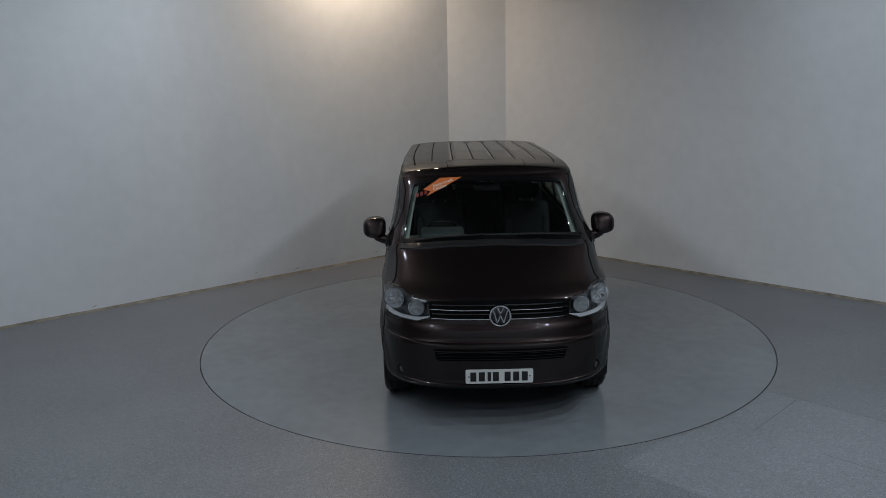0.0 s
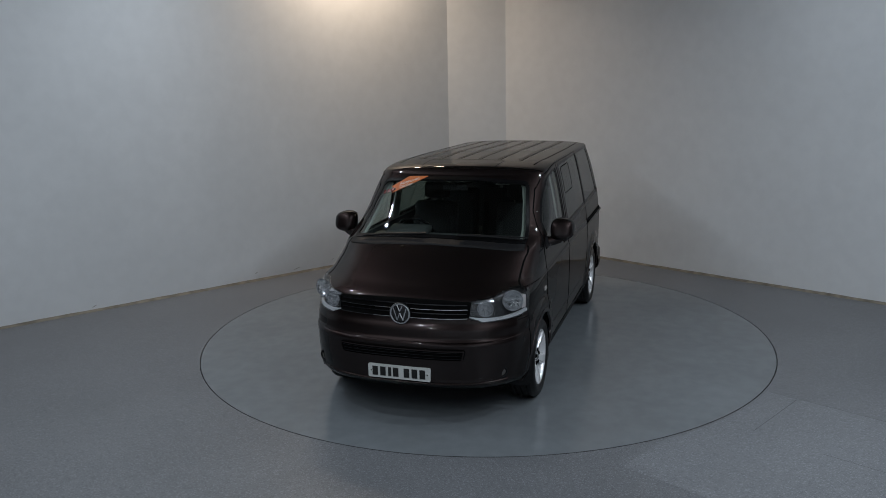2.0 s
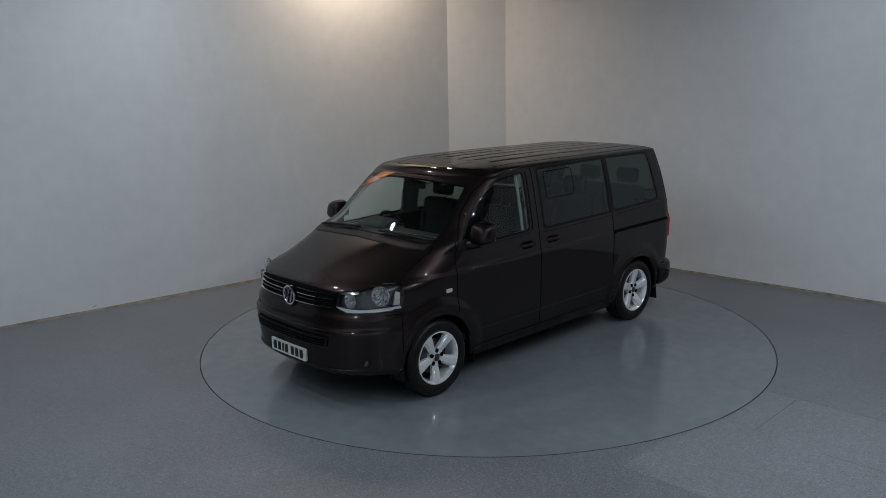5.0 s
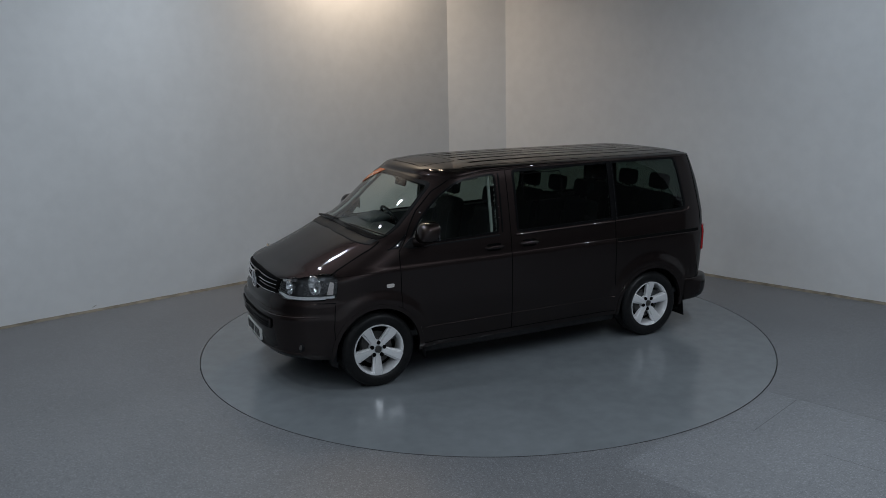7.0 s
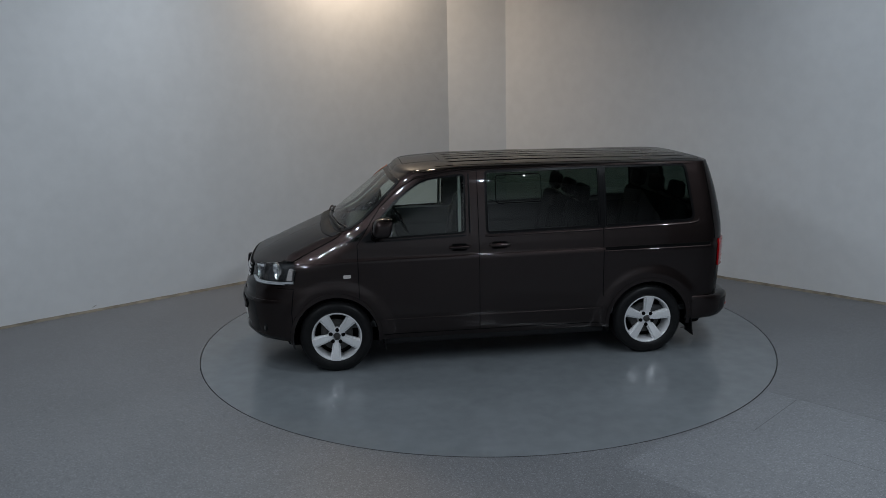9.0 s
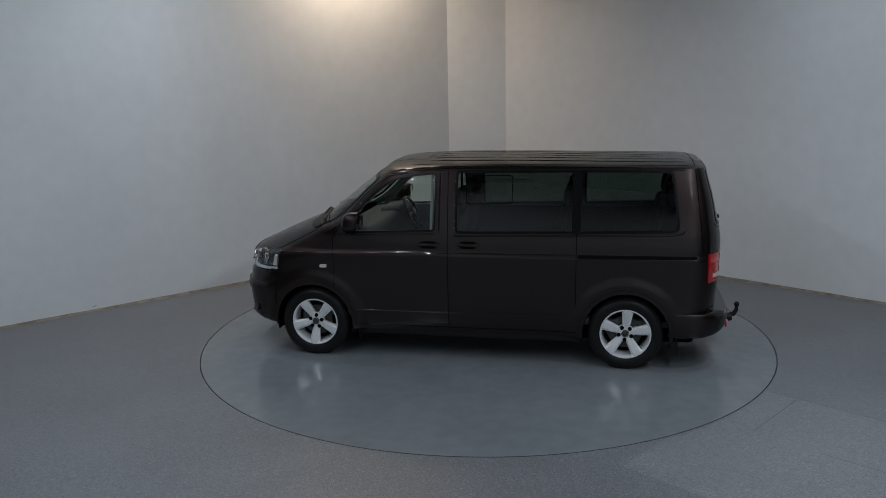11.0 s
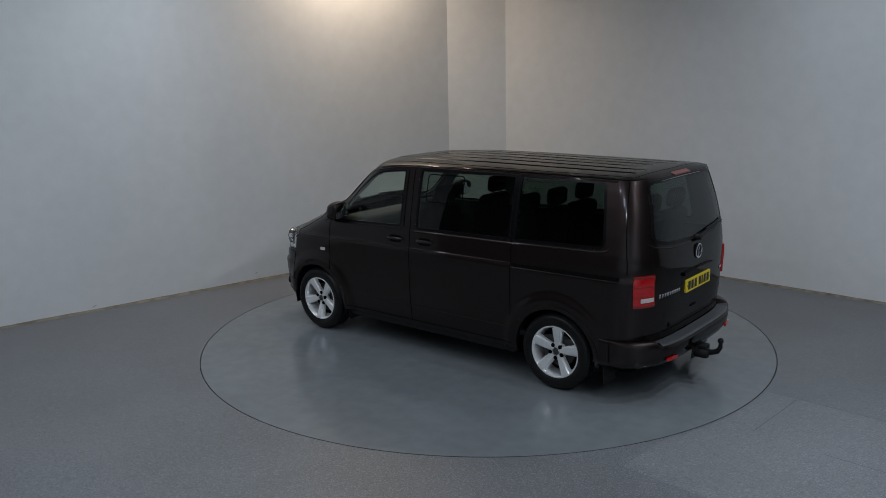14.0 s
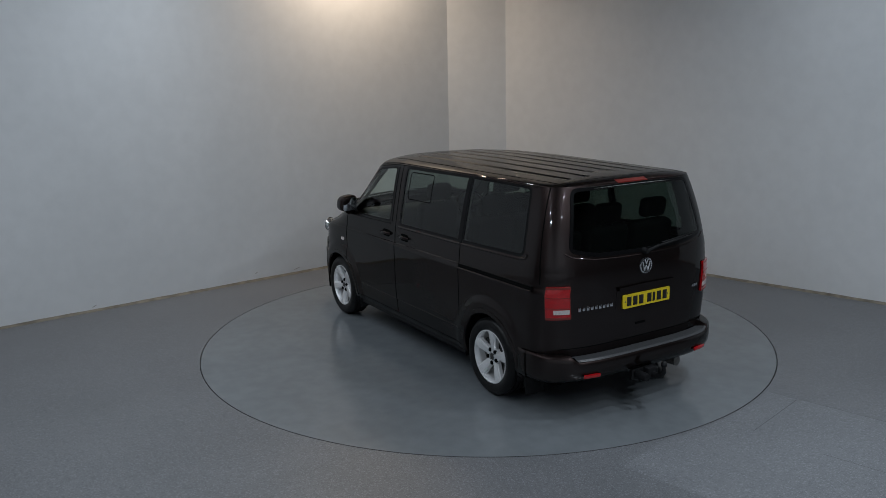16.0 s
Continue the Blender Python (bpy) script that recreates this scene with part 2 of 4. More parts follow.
R_TABLE = 2.92
CORNERS = [(-9.0, -2.957), (-0.51, 4.624), (0.39, 4.696), (8.0, -2.008), (8.0, -10.6), (-9.0, -10.6)]
WALL_H = 5.2
WALL_NAMES = ["wall_north_west", "wall_corner", "wall_north_east", "wall_east", "wall_south", "wall_west"]
for k in range(6):
    wall_between(WALL_NAMES[k], CORNERS[k], CORNERS[(k + 1) % 6], WALL_H, "matt white painted studio wall with faint scuffs" if k != 3 and k != 5 else "plain dark grey studio wall", WALL if k != 3 and k != 5 else WALLDARK)

bm = bmesh.new()
bmesh.ops.create_grid(bm, x_segments=2, y_segments=2, size=12)
for v in bm.verts:
    v.co += Vector((0, -3, WALL_H + 0.004))
bmesh.ops.reverse_faces(bm, faces=bm.faces[:])
tagged(part("ceiling", bm, CEIL, smooth=False), "plain dark studio ceiling", "ceiling", kind="structure")

# floor with a round hole for the turntable
bm = bmesh.new()
N = 192
radii = [R_TABLE + 0.002, 3.3, 4, 5, 7, 10, 16]
rings = [[bm.verts.new((r * math.cos(2 * math.pi * k / N), r * math.sin(2 * math.pi * k / N), 0)) for k in range(N)] for r in radii]
low = [bm.verts.new((v.co.x, v.co.y, -0.06)) for v in rings[0]]
for a, b in zip([low] + rings, rings):
    for k in range(N):
        bm.faces.new((a[k], b[k], b[(k + 1) % N], a[(k + 1) % N]))
floor = tagged(part("floor", bm, FLOOR, smooth=False), "speckled grey safety floor with a round turntable opening", "floor", kind="structure")

bm = bmesh.new()
bmesh.ops.create_circle(bm, cap_ends=True, segments=96, radius=3.1)
for v in bm.verts:
    v.co.z = -0.07
tagged(part("turntable_pit", bm, PIT, smooth=False), "dark pit under the turntable", "pit", kind="structure")

# skirting of dirty sealant along the visible walls
for k in range(3):
    a, b = Vector((*CORNERS[k], 0)), Vector((*CORNERS[k + 1], 0))
    d = (b - a).normalized()
    inn = Vector((d.y, -d.x, 0))
    bm = bmesh.new()
    n = int((b - a).length / 0.06)
    sec = ((0.0, 0.026), (0.006, 0.024), (0.012, 0.014), (0.030, 0.002), (0.034, -0.01))
    rows = []
    for i in range(n + 1):
        p = a + (b - a) * (i / n)
        wob = 0.004 * noise.noise(p * 2.3) + 0.003 * noise.noise(p * 9)
        rows.append([bm.verts.new(p + inn * (o - 0.001) + Vector((0, 0, max(-0.01, z + (wob if z > 0.01 else 0))))) for o, z in sec])
    for r0, r1 in zip(rows, rows[1:]):
        for i in range(len(sec) - 1):
            bm.faces.new((r0[i], r0[i + 1], r1[i + 1], r1[i]))
    bmesh.ops.recalc_face_normals(bm, faces=bm.faces[:])
    tagged(part("baseboard", bm, SKIRT), "grubby beige sealant strip along the foot of the wall", "baseboard", kind="structure")

# ---- turntable ----
bm = bm_revolve([(0.0, 0.0), (0.5, 0.0), (1.2, 0.0), (2.0, 0.0), (R_TABLE - 0.005, 0.0), (R_TABLE - 0.0035, -0.002), (R_TABLE - 0.0035, -0.05)], 192, "z")
turntable = tagged(part("turntable", bm, TABLE, sharp=20), "smooth grey painted round vehicle turntable flush with the floor", "turntable")

# added dark ring; its colour stands in for the shade in the gap
part("edge_ring", bm_revolve([(R_TABLE - 0.009, 0.0003), (R_TABLE - 0.0085, 0.0010), (R_TABLE - 0.005, 0.0010), (R_TABLE - 0.003, -0.003), (R_TABLE - 0.003, -0.045)], 192, "z"), GAPLINE, turntable, "thin black rubber edge")

# newer floor sheet beside the turntable, laid parallel to the wall
bm = bmesh.new()
d1, d2, a0 = Vector((0.741, -0.671, 0)), Vector((-0.671, -0.741, 0)), Vector((2.30, -1.575, 0))
rows = []
for i in range(61):
    row = []
    for j in range(41):
        p = a0 + d1 * (i * 0.07) + d2 * (j * 0.05)
        r = math.hypot(p.x, p.y)
        if r < R_TABLE + 0.03:
            p *= (R_TABLE + 0.03) / r
        row.append(bm.verts.new((p.x, p.y, 0.0016)))
    rows.append(row)
for r0, r1 in zip(rows, rows[1:]):
    for k in range(40):
        if (r0[k].co - r1[k + 1].co).length > 0.05 and (r0[k + 1].co - r1[k].co).length > 0.01:
            bm.faces.new((r0[k], r0[k + 1], r1[k + 1], r1[k]))
bmesh.ops.recalc_face_normals(bm, faces=bm.faces[:])
tagged(part("floor_sheet", bm, FLOORNEW, smooth=False), "slightly paler speckled floor sheet with straight joints", "floor", kind="structure")
for a, b in ((a0 + d1 * 0.22, a0 + d1 * 4.2), (a0 + d1 * 0.42 + d2 * 0.02, a0 + d1 * 0.42 + d2 * 0.85), (a0 + d1 * 0.95 + d2 * 0.88, a0 + d1 * 4.2 + d2 * 0.88)):
    n = (b - a).normalized().cross(Vector((0, 0, 1))) * 0.0028
    bm = bmesh.new()
    bm.faces.new([bm.verts.new((*(p + o).xy, 0.0026)) for p, o in ((a, n), (b, n), (b, -n), (a, -n))])
    bmesh.ops.recalc_face_normals(bm, faces=bm.faces[:])
    tagged(part("floor_joint", bm, JOINT, smooth=False), "thin dark joint between floor sheets", "floor joint", kind="structure")

# faint plaster joints and scuffs on the walls
def wall_mark(a, b, h, material, label):
    a, b = Vector(a), Vector(b)
    d = Vector((b.x - a.x, b.y - a.y, 0)).normalized()
    side = Vector((d.y, -d.x, 0))
    if side.y > 0:
        side = -side
    bm = bmesh.new()
    n = max(2, int((b - a).length / 0.08))
    rows = []
    for i in range(n + 1):
        p = a + (b - a) * (i / n)
        w = h * (0.6 + 0.5 * noise.noise(p * 5)) * (0.25 if i in (0, n) else 1)
        rows.append([bm.verts.new(p + side * o + Vector((0, 0, z))) for o, z in ((-0.001, w), (0.0008, w * 0.5), (0.0008, -w * 0.5), (-0.001, -w))])
    for r0, r1 in zip(rows, rows[1:]):
        for k in range(3):
            bm.faces.new((r0[k], r0[k + 1], r1[k + 1], r1[k]))
    bmesh.ops.recalc_face_normals(bm, faces=bm.faces[:])
    tagged(part("wall_joint", bm, material), label, "wall mark", kind="structure")


for x0, z0, x1, z1 in ((-1.72, 2.874, -1.02, 2.860), (-1.03, 2.860, -0.93, 2.856), (-5.0, 2.80, -4.88, 2.795)):
    wall_mark((x0, 5.08 + 0.893 * x0, z0), (x1, 5.08 + 0.893 * x1, z1), 0.0035, SCUFF, "faint grey plaster joint on the wall")
wall_mark((1.74, 5.04 - 0.881 * 1.74, 2.882), (1.89, 5.04 - 0.881 * 1.89, 2.880), 0.0035, SCUFF, "faint grey plaster joint on the wall")
for x0, z0, x1 in ((-3.10, 0.10, -3.07), (-2.66, 0.06, -2.58), (-2.20, 0.10, -2.16), (-1.62, 0.09, -1.58), (-5.38, 1.15, -5.37), (-4.70, 0.05, -4.66)):
    wall_mark((x0, 5.08 + 0.893 * x0, z0), (x1, 5.08 + 0.893 * x1, z0 + 0.02), 0.018, SCUFFDARK, "faint grey scuff on the wall")


# ---- the van: body surface ----
# front of the centre line, rear of the centre line, half width and front rounding, by height
XF = curve_of([(0.20, 2.18), (0.26, 2.28), (0.32, 2.345), (0.355, 2.375), (0.37, 2.365), (0.44, 2.375), (0.55, 2.385), (0.675, 2.398), (0.692, 2.396), (0.705, 2.372),
               (0.76, 2.366), (0.80, 2.360), (0.825, 2.338), (0.90, 2.325), (0.985, 2.305), (1.02, 2.288), (1.045, 2.225), (1.065, 2.175), (1.11, 2.09), (1.163, 1.965), (1.214, 1.84), (1.263, 1.712),
               (1.296, 1.615), (1.314, 1.565), (1.330, 1.53), (1.384, 1.462), (1.46, 1.368), (1.571, 1.222), (1.65, 1.118), (1.764, 0.960), (1.80, 0.897)], 0.035, 1.0)
XR = curve_of([(0.20, -2.20), (0.30, -2.28), (0.40, -2.315), (0.55, -2.33), (0.80, -2.350), (1.10, -2.362), (1.20, -2.360), (1.27, -2.345), (1.58, -2.262), (1.80, -2.188)], 0.05, 0.3)
HW = curve_of([(0.20, 0.84), (0.24, 0.875), (0.30, 0.905), (0.36, 0.922), (0.455, 0.932), (0.475, 0.930), (0.495, 0.938), (0.70, 0.945), (0.95, 0.948), (1.035, 0.948), (1.06, 0.943), (1.075, 0.935),
               (1.16, 0.930), (1.25, 0.918), (1.40, 0.892), (1.60, 0.850), (1.72, 0.820), (1.80, 0.790)], 0.03, 1.09)
AF = curve_of([(0.20, 0.80), (0.90, 0.90), (1.05, 0.88), (1.15, 0.80), (1.20, 0.74), (1.25, 0.60), (1.30, 0.48), (1.34, 0.52), (1.40, 0.60), (1.50, 0.58), (1.65, 0.48), (1.80, 0.38)], 0.05, 0.95)
NF = curve_of([(1.0, 3.0), (1.1, 2.4), (1.34, 2.4), (1.8, 2.6)], 0.05, 0.95)
AR = curve_of([(1.2, 0.42), (1.5, 0.34), (1.8, 0.30)])
NR = curve_of([(1.2, 3.5), (1.5, 4.2), (1.8, 4.6)])
ZTOP = 1.80
WHEELS = (1.5, -1.5)
HUB_Z, ARCH_R = 0.335, 0.405


def flare(x, z):
    f = 0.0
    for wx in WHEELS:
        r = math.hypot(x - wx, z - HUB_Z)
        if r < 0.62 and z > 0.2:
            t = max(0.0, min(1.0, (0.56 - r) / 0.10))
            f = max(f, 0.018 * t * t * (3 - 2 * t))
    return f


def front_x(y, z):
    w = HW(z)
    n = NF(z)
    return XF(z) - AF(z) * (1 - max(0.0, 1 - (min(abs(y), w) / w) ** n) ** (1 / n))


def rear_x(y, z):
    w = HW(z)
    n = NR(z)
    return XR(z) + AR(z) * (1 - max(0.0, 1 - (min(abs(y), w) / w) ** n) ** (1 / n))


def side_y(x, z):
    w = HW(z)
    f0, r0 = XF(z) - AF(z), XR(z) + AR(z)
    if x > f0:
        y = w * max(0.0, 1 - min(1.0, (x - f0) / AF(z)) ** NF(z)) ** (1 / NF(z))
    elif x < r0:
        y = w * max(0.0, 1 - min(1.0, (r0 - x) / AR(z)) ** NR(z)) ** (1 / NR(z))
    else:
        y = w
    return y + flare(x, z)


def roof_z(x, y):
    w = 0.79
    s = max(0.0, 1 - (min(abs(y), w) / w) ** 2.5) ** 0.60
    uf = max(0.0, front_x(y, ZTOP) - x)
    ur = max(0.0, x - rear_x(y, ZTOP))
    z = ZTOP + s * (0.070 * (1 - math.exp(-uf / 0.045)) + 0.030 * (1 - math.exp(-uf / 0.38))) * (1 - math.exp(-ur / 0.055))
    z -= 0.012 * max(0.0, min(1.0, (-0.4 - x) / 1.4)) * s
    if -2.02 < x < 0.40:
        fade = min(1.0, (0.40 - x) / 0.06, (x + 2.02) / 0.06)
        for g in (0.10, 0.30, 0.505):
            d = abs(abs(y) - g)
            if d < 0.026:
                z -= 0.014 * fade * (1 - (d / 0.026) ** 2)
    return z


# roof grooves get black strips for their shade; gutter beside them
SIDE_N, CAP_F, CAP_R = 130, 56, 26


def ring_at(z):
    pts = []
    w, a, xf, xr, ar, nr = HW(z), AF(z), XF(z), XR(z), AR(z), NR(z)
    for k in range(CAP_F + 1):
        p = math.pi / 2 * k / CAP_F
        c, s = max(0, math.cos(p)) ** (2 / NF(z)), math.sin(p) ** (2 / NF(z))
        pts.append((xf - a + a * c, w * s))
    for k in range(1, SIDE_N):
        pts.append((xf - a + (xr + ar - xf + a) * k / SIDE_N, w))
    for k in range(CAP_R + 1):
        p = math.pi / 2 * (1 - k / CAP_R)
        c, s = max(0, math.cos(p)) ** (2 / nr), math.sin(p) ** (2 / nr)
        pts.append((xr + ar - ar * c, w * s))
    return pts


LEVELS = list(np.arange(0.20, 0.98, 0.022)) + list(np.arange(0.98, 1.40, 0.011)) + list(np.arange(1.40, 1.80, 0.022)) + [ZTOP]
grid = []
for z in LEVELS:
    half = ring_at(z)
    row = [(x, y + (flare(x, z) if y > 0.8 else 0), z) for x, y in half]
    row += [(x, -y, z2) for (x, y, z2) in row[-2:0:-1]]
    grid.append(row)
top = ring_at(ZTOP)
widths = [0.996, 0.985, 0.97, 0.955, 0.94] + list(np.arange(0.925, 0.0, -0.0125)) + [0.0]
for s in widths:
    row = []
    for x, y in top:
        inn = (1 - s) * 0.75
        x2 = x - max(0, min(1, (x + 0.6) / 1.49)) * inn * 0.9 if x > -0.6 else x + max(0, min(1, (-0.6 - x) / 1.58)) * inn * 0.9
        row.append((x2, y * s, roof_z(x2, y * s)))
    row += [(x, -y, z2) for (x, y, z2) in row[-2:0:-1]]
    grid.append(row)
G = np.array(grid)
GN = np.cross(np.roll(G, -1, 1) - np.roll(G, 1, 1), np.gradient(G, axis=0))
GN /= np.maximum(np.linalg.norm(GN, axis=2, keepdims=True), 1e-9)
if GN[10, CAP_F + 20, 1] < 0:
    GN = -GN
GN[-1] = (0, 0, 1)

# outlines of the openings: side ones in (x, z), front and rear ones in (y, z)
FRONT_WIN = rounded([(1.225, 1.234), (0.265, 1.262), (0.255, 1.768), (0.66, 1.755), (0.86, 1.64), (1.05, 1.455)], [0.03, 0.05, 0.05, 0.08, 0.2, 0.2])
QUARTER = rounded([(1.385, 1.216), (1.262, 1.230), (1.185, 1.345)], [0.02, 0.02, 0.02])
SLIDE_WIN = rounded([(0.085, 1.245), (-1.025, 1.262), (-1.035, 1.795), (0.085, 1.785)], [0.06, 0.03, 0.03, 0.05])
REAR_WIN = rounded([(-1.055, 1.262), (-1.965, 1.285), (-1.895, 1.788), (-1.055, 1.795)], [0.03, 0.09, 0.07, 0.03])
SCREEN = rounded([(-0.80, 1.290), (-0.4, 1.325), (0, 1.334), (0.4, 1.325), (0.80, 1.290), (0.695, 1.752), (0.35, 1.785), (0, 1.793), (-0.35, 1.785), (-0.695, 1.752)], [0.05, 0.2, 0.2, 0.2, 0.05, 0.06, 0.2, 0.2, 0.2, 0.06])
BACK_WIN = rounded([(-0.735, 1.345), (-0.5, 1.298), (0, 1.283), (0.5, 1.298), (0.735, 1.345), (0.66, 1.785), (0, 1.795), (-0.66, 1.785)], [0.07, 0.1, 0.1, 0.1, 0.07, 0.07, 0.2, 0.07])


def phi_point(phi, z, s=1, off=0.0):
    w, a = HW(z), AF(z)
    c, q = max(0, math.cos(radians(phi))) ** (2 / NF(z)), math.sin(radians(phi)) ** (2 / NF(z))
    nx, ny = max(1e-6, c) ** (NF(z) - 1) / a, max(1e-6, q) ** (NF(z) - 1) / w
    ln = math.hypot(nx, ny)
    return Vector((XF(z) - a + a * c + off * nx / ln, s * (w * q + off * ny / ln), z))


HEADLIGHT = rounded([(24.5, 1.000), (38, 1.022), (50, 1.052), (61, 1.056), (70, 1.025), (70.5, 0.852), (50, 0.842), (33, 0.838), (24.5, 0.878)], [0.5] * 9, 3, 1.0)


def phi_of(x, y, z):
    return math.degrees(math.asin(min(1.0, (min(abs(y), HW(z)) / HW(z)) ** (NF(z) / 2))))


def region(x, y, z, n):
    """Which panel of the body a place of its surface belongs to; None where there is an opening."""
    ay = abs(y)
    if z > 1.79:
        return "roof"
    if abs(n[1]) > 0.55 and -2.1 < x < 1.6:
        for o in SIDE_IN:
            if z > 1.2 and inside((x, z), o):
                return None
    for wx in WHEELS:
        if ay > 0.6 and math.hypot(x - wx, z - HUB_Z) < ARCH_R + 0.004:
            return None
    if z < 0.288 and abs(x) < 1.2 or z < 0.33 and x < -1.9 or z < 0.31 and x > 1.8:
        return None
    if x > 0.6 and z > 1.28 and inside((y, z), SCREEN_IN):
        return None
    if x < -2.1 and z > 1.28 and inside((y, z), BACK_IN):
        return None
    if x > 1.85 and 0.83 < z < 1.06 and ay > 0.4 and inside((phi_of(x, y, z), z), HEADLIGHT):
        return None
    if x > 1.87 and z < 0.80:
        return "front_bumper"
    if x > 1.30 and z > 1.0 and ay < 0.80 and n[2] > 0.3:
        return "bonnet"
    if x < -2.17 and z > 0.56 and ay < 0.80:
        return "tailgate"
    if abs(n[1]) > 0.5 and z > 0.34:
        if 0.145 < x < 1.28:
            return "front_door"
        if -1.045 < x < 0.145:
            return "sliding_door"
    if ay > 0.3:
        return "side_panel"
    return "front_panel" if x > 1.3 else "header_panel" if x > 0 else "rear_panel"


SCREEN_IN, BACK_IN = inset(SCREEN, 0.016), inset(BACK_WIN, 0.016)
SIDE_IN = [inset(FRONT_WIN, 0.012), inset(QUARTER, 0.008), inset(SLIDE_WIN, 0.012), inset(REAR_WIN, 0.012)]

van = new("van")
tagged(van, "dark brown metallic passenger van with silver alloy wheels on a turntable", "van")

faces = {}
R0, C0 = G.shape[0], G.shape[1]
mid = (G[:-1] + G[1:]) / 2
mid = (mid + np.roll(mid, -1, 1)) / 2
mn = (GN[:-1] + np.roll(GN[:-1], -1, 1)) / 2
OPEN = set()
for i in range(R0 - 1):
    for j in range(C0):
        k = region(*mid[i, j], mn[i, j])
        if k is None:
            OPEN.add((i, j))
            continue
        if k in ("front_door", "sliding_door", "side_panel"):
            k += "_left" if mid[i, j, 1] > 0 else "_right"
        faces.setdefault(k, []).append((i, j))


def shell(name, cells, material, label="", depth=0.0):
    idx, verts, nrm, polys = {}, [], [], []
    for i, j in cells:
        q = []
        for a, b in ((i, j), (i, (j + 1) % C0), (i + 1, (j + 1) % C0), (i + 1, j)):
            if (a, b) not in idx:
                idx[(a, b)] = len(verts)
                verts.append(G[a, b] - GN[a, b] * depth)
                nrm.append(GN[a, b])
            q.append(idx[(a, b)])
        polys.append(q[::-1])
    me = bpy.data.meshes.new(name)
    me.from_pydata([tuple(v) for v in verts], [], polys)
    me.materials.append(material)
    me.update()
    if me.polygons[len(polys) // 2].normal.dot(Vector(nrm[polys[len(polys) // 2][0]])) < 0:
        me.flip_normals()
    for poly in me.polygons:
        poly.use_smooth = True
    if depth == 0.0:
        me.normals_split_custom_set_from_vertices([tuple(v) for v in nrm])
    ob = new(name, me)
    ob.parent = van
    if label:
        ob["label"] = label
    return ob


panel = {}
for k, cells in faces.items():
    nm = k.replace("_left", "").replace("_right", "")
    panel[k] = shell(nm, cells, PAINT)
lining = [(i, j) for c in faces.values() for (i, j) in c if mid[i, j, 2] > 1.23 and mid[i, j, 0] < 1.35]
shell("interior_lining", lining, TRIM, "pale grey pillar trim and headlining", 0.035)
shell("door_lining", [(i, j) for c in faces.values() for (i, j) in c if 0.4 < mid[i, j, 2] <= 1.24 and -2.2 < mid[i, j, 0] < 1.3], DASH, "dark grey door cards", 0.04)


# ---- pieces laid on the body surface ----
def on_side(s, off):
    return lambda q: Vector((q[0], s * (side_y(q[0], q[1]) + off), q[1]))


def on_front(off):
    return lambda q: Vector((front_x(q[0], q[1]) + off, q[0], q[1]))


def on_screen(off):
    return lambda q: Vector((front_x(q[0], q[1]) + off * 0.57, q[0], q[1] + off * 0.8))


def on_rear(off):
    return lambda q: Vector((rear_x(q[0], q[1]) - off, q[0], q[1]))


def on_phi(s, off):
    return lambda q: phi_point(q[0], q[1], s, off)


def pane(outline, place, back, steps=(1, 0.97, 0.9, 0.78, 0.62, 0.45, 0.25)):
    """A curved plate within an outline: place and back give its two faces."""
    bm = bmesh.new()
    o = np.array(outline)
    c = o.mean(0)
    n = len(o)
    f = [[bm.verts.new(place(c + (q - c) * s)) for q in o] for s in steps]
    edge = [bm.verts.new(back(q)) for q in o]
    for a, b in zip([edge] + f, f):
        for k in range(n):
            bm.faces.new((a[k], a[(k + 1) % n], b[(k + 1) % n], b[k]))
    m = bm.verts.new(place(c))
    for k in range(n):
        bm.faces.new((f[-1][k], f[-1][(k + 1) % n], m))
    bmesh.ops.recalc_face_normals(bm, faces=bm.faces[:])
    return bm


def border(outline, width, place, back):
    """A raised band along an outline, width wide to its inside."""
    bm = bmesh.new()
    o, i2 = outline, inset(outline, width)
    e = inset(outline, width * 0.12)
    e2 = inset(outline, width * 0.88)
    loops = [[bm.verts.new(f(np.array(q))) for q in l] for l, f in ((o, back), (e, place), (e2, place), (i2, back))]
    n = len(o)
    for a, b in zip(loops, loops[1:]):
        for k in range(n):
            bm.faces.new((a[k], a[(k + 1) % n], b[(k + 1) % n], b[k]))
    bmesh.ops.recalc_face_normals(bm, faces=bm.faces[:])
    return bm


def strip(path, width, place, back, closed=False, flat=0.7):
    """A thin raised band along a path on a surface."""
    pts = [np.array(q) for q in resample(path, closed, 0.03)]
    bm = bmesh.new()
    n = len(pts)
    rows = []
    for i in range(n):
        a, b = (pts[(i - 1) % n], pts[(i + 1) % n]) if closed else (pts[max(0, i - 1)], pts[min(n - 1, i + 1)])
        t = (b - a) / max(1e-9, np.linalg.norm(b - a))
        q = np.array((-t[1], t[0])) * width / 2
        rows.append([bm.verts.new(f(pts[i] + q * s)) for s, f in ((1, back), (flat, place), (-flat, place), (-1, back))])
    for i in range(n if closed else n - 1):
        r0, r1 = rows[i], rows[(i + 1) % n]
        for k in range(3):
            bm.faces.new((r0[k], r0[k + 1], r1[k + 1], r1[k]))
    bmesh.ops.recalc_face_normals(bm, faces=bm.faces[:])
    return bm


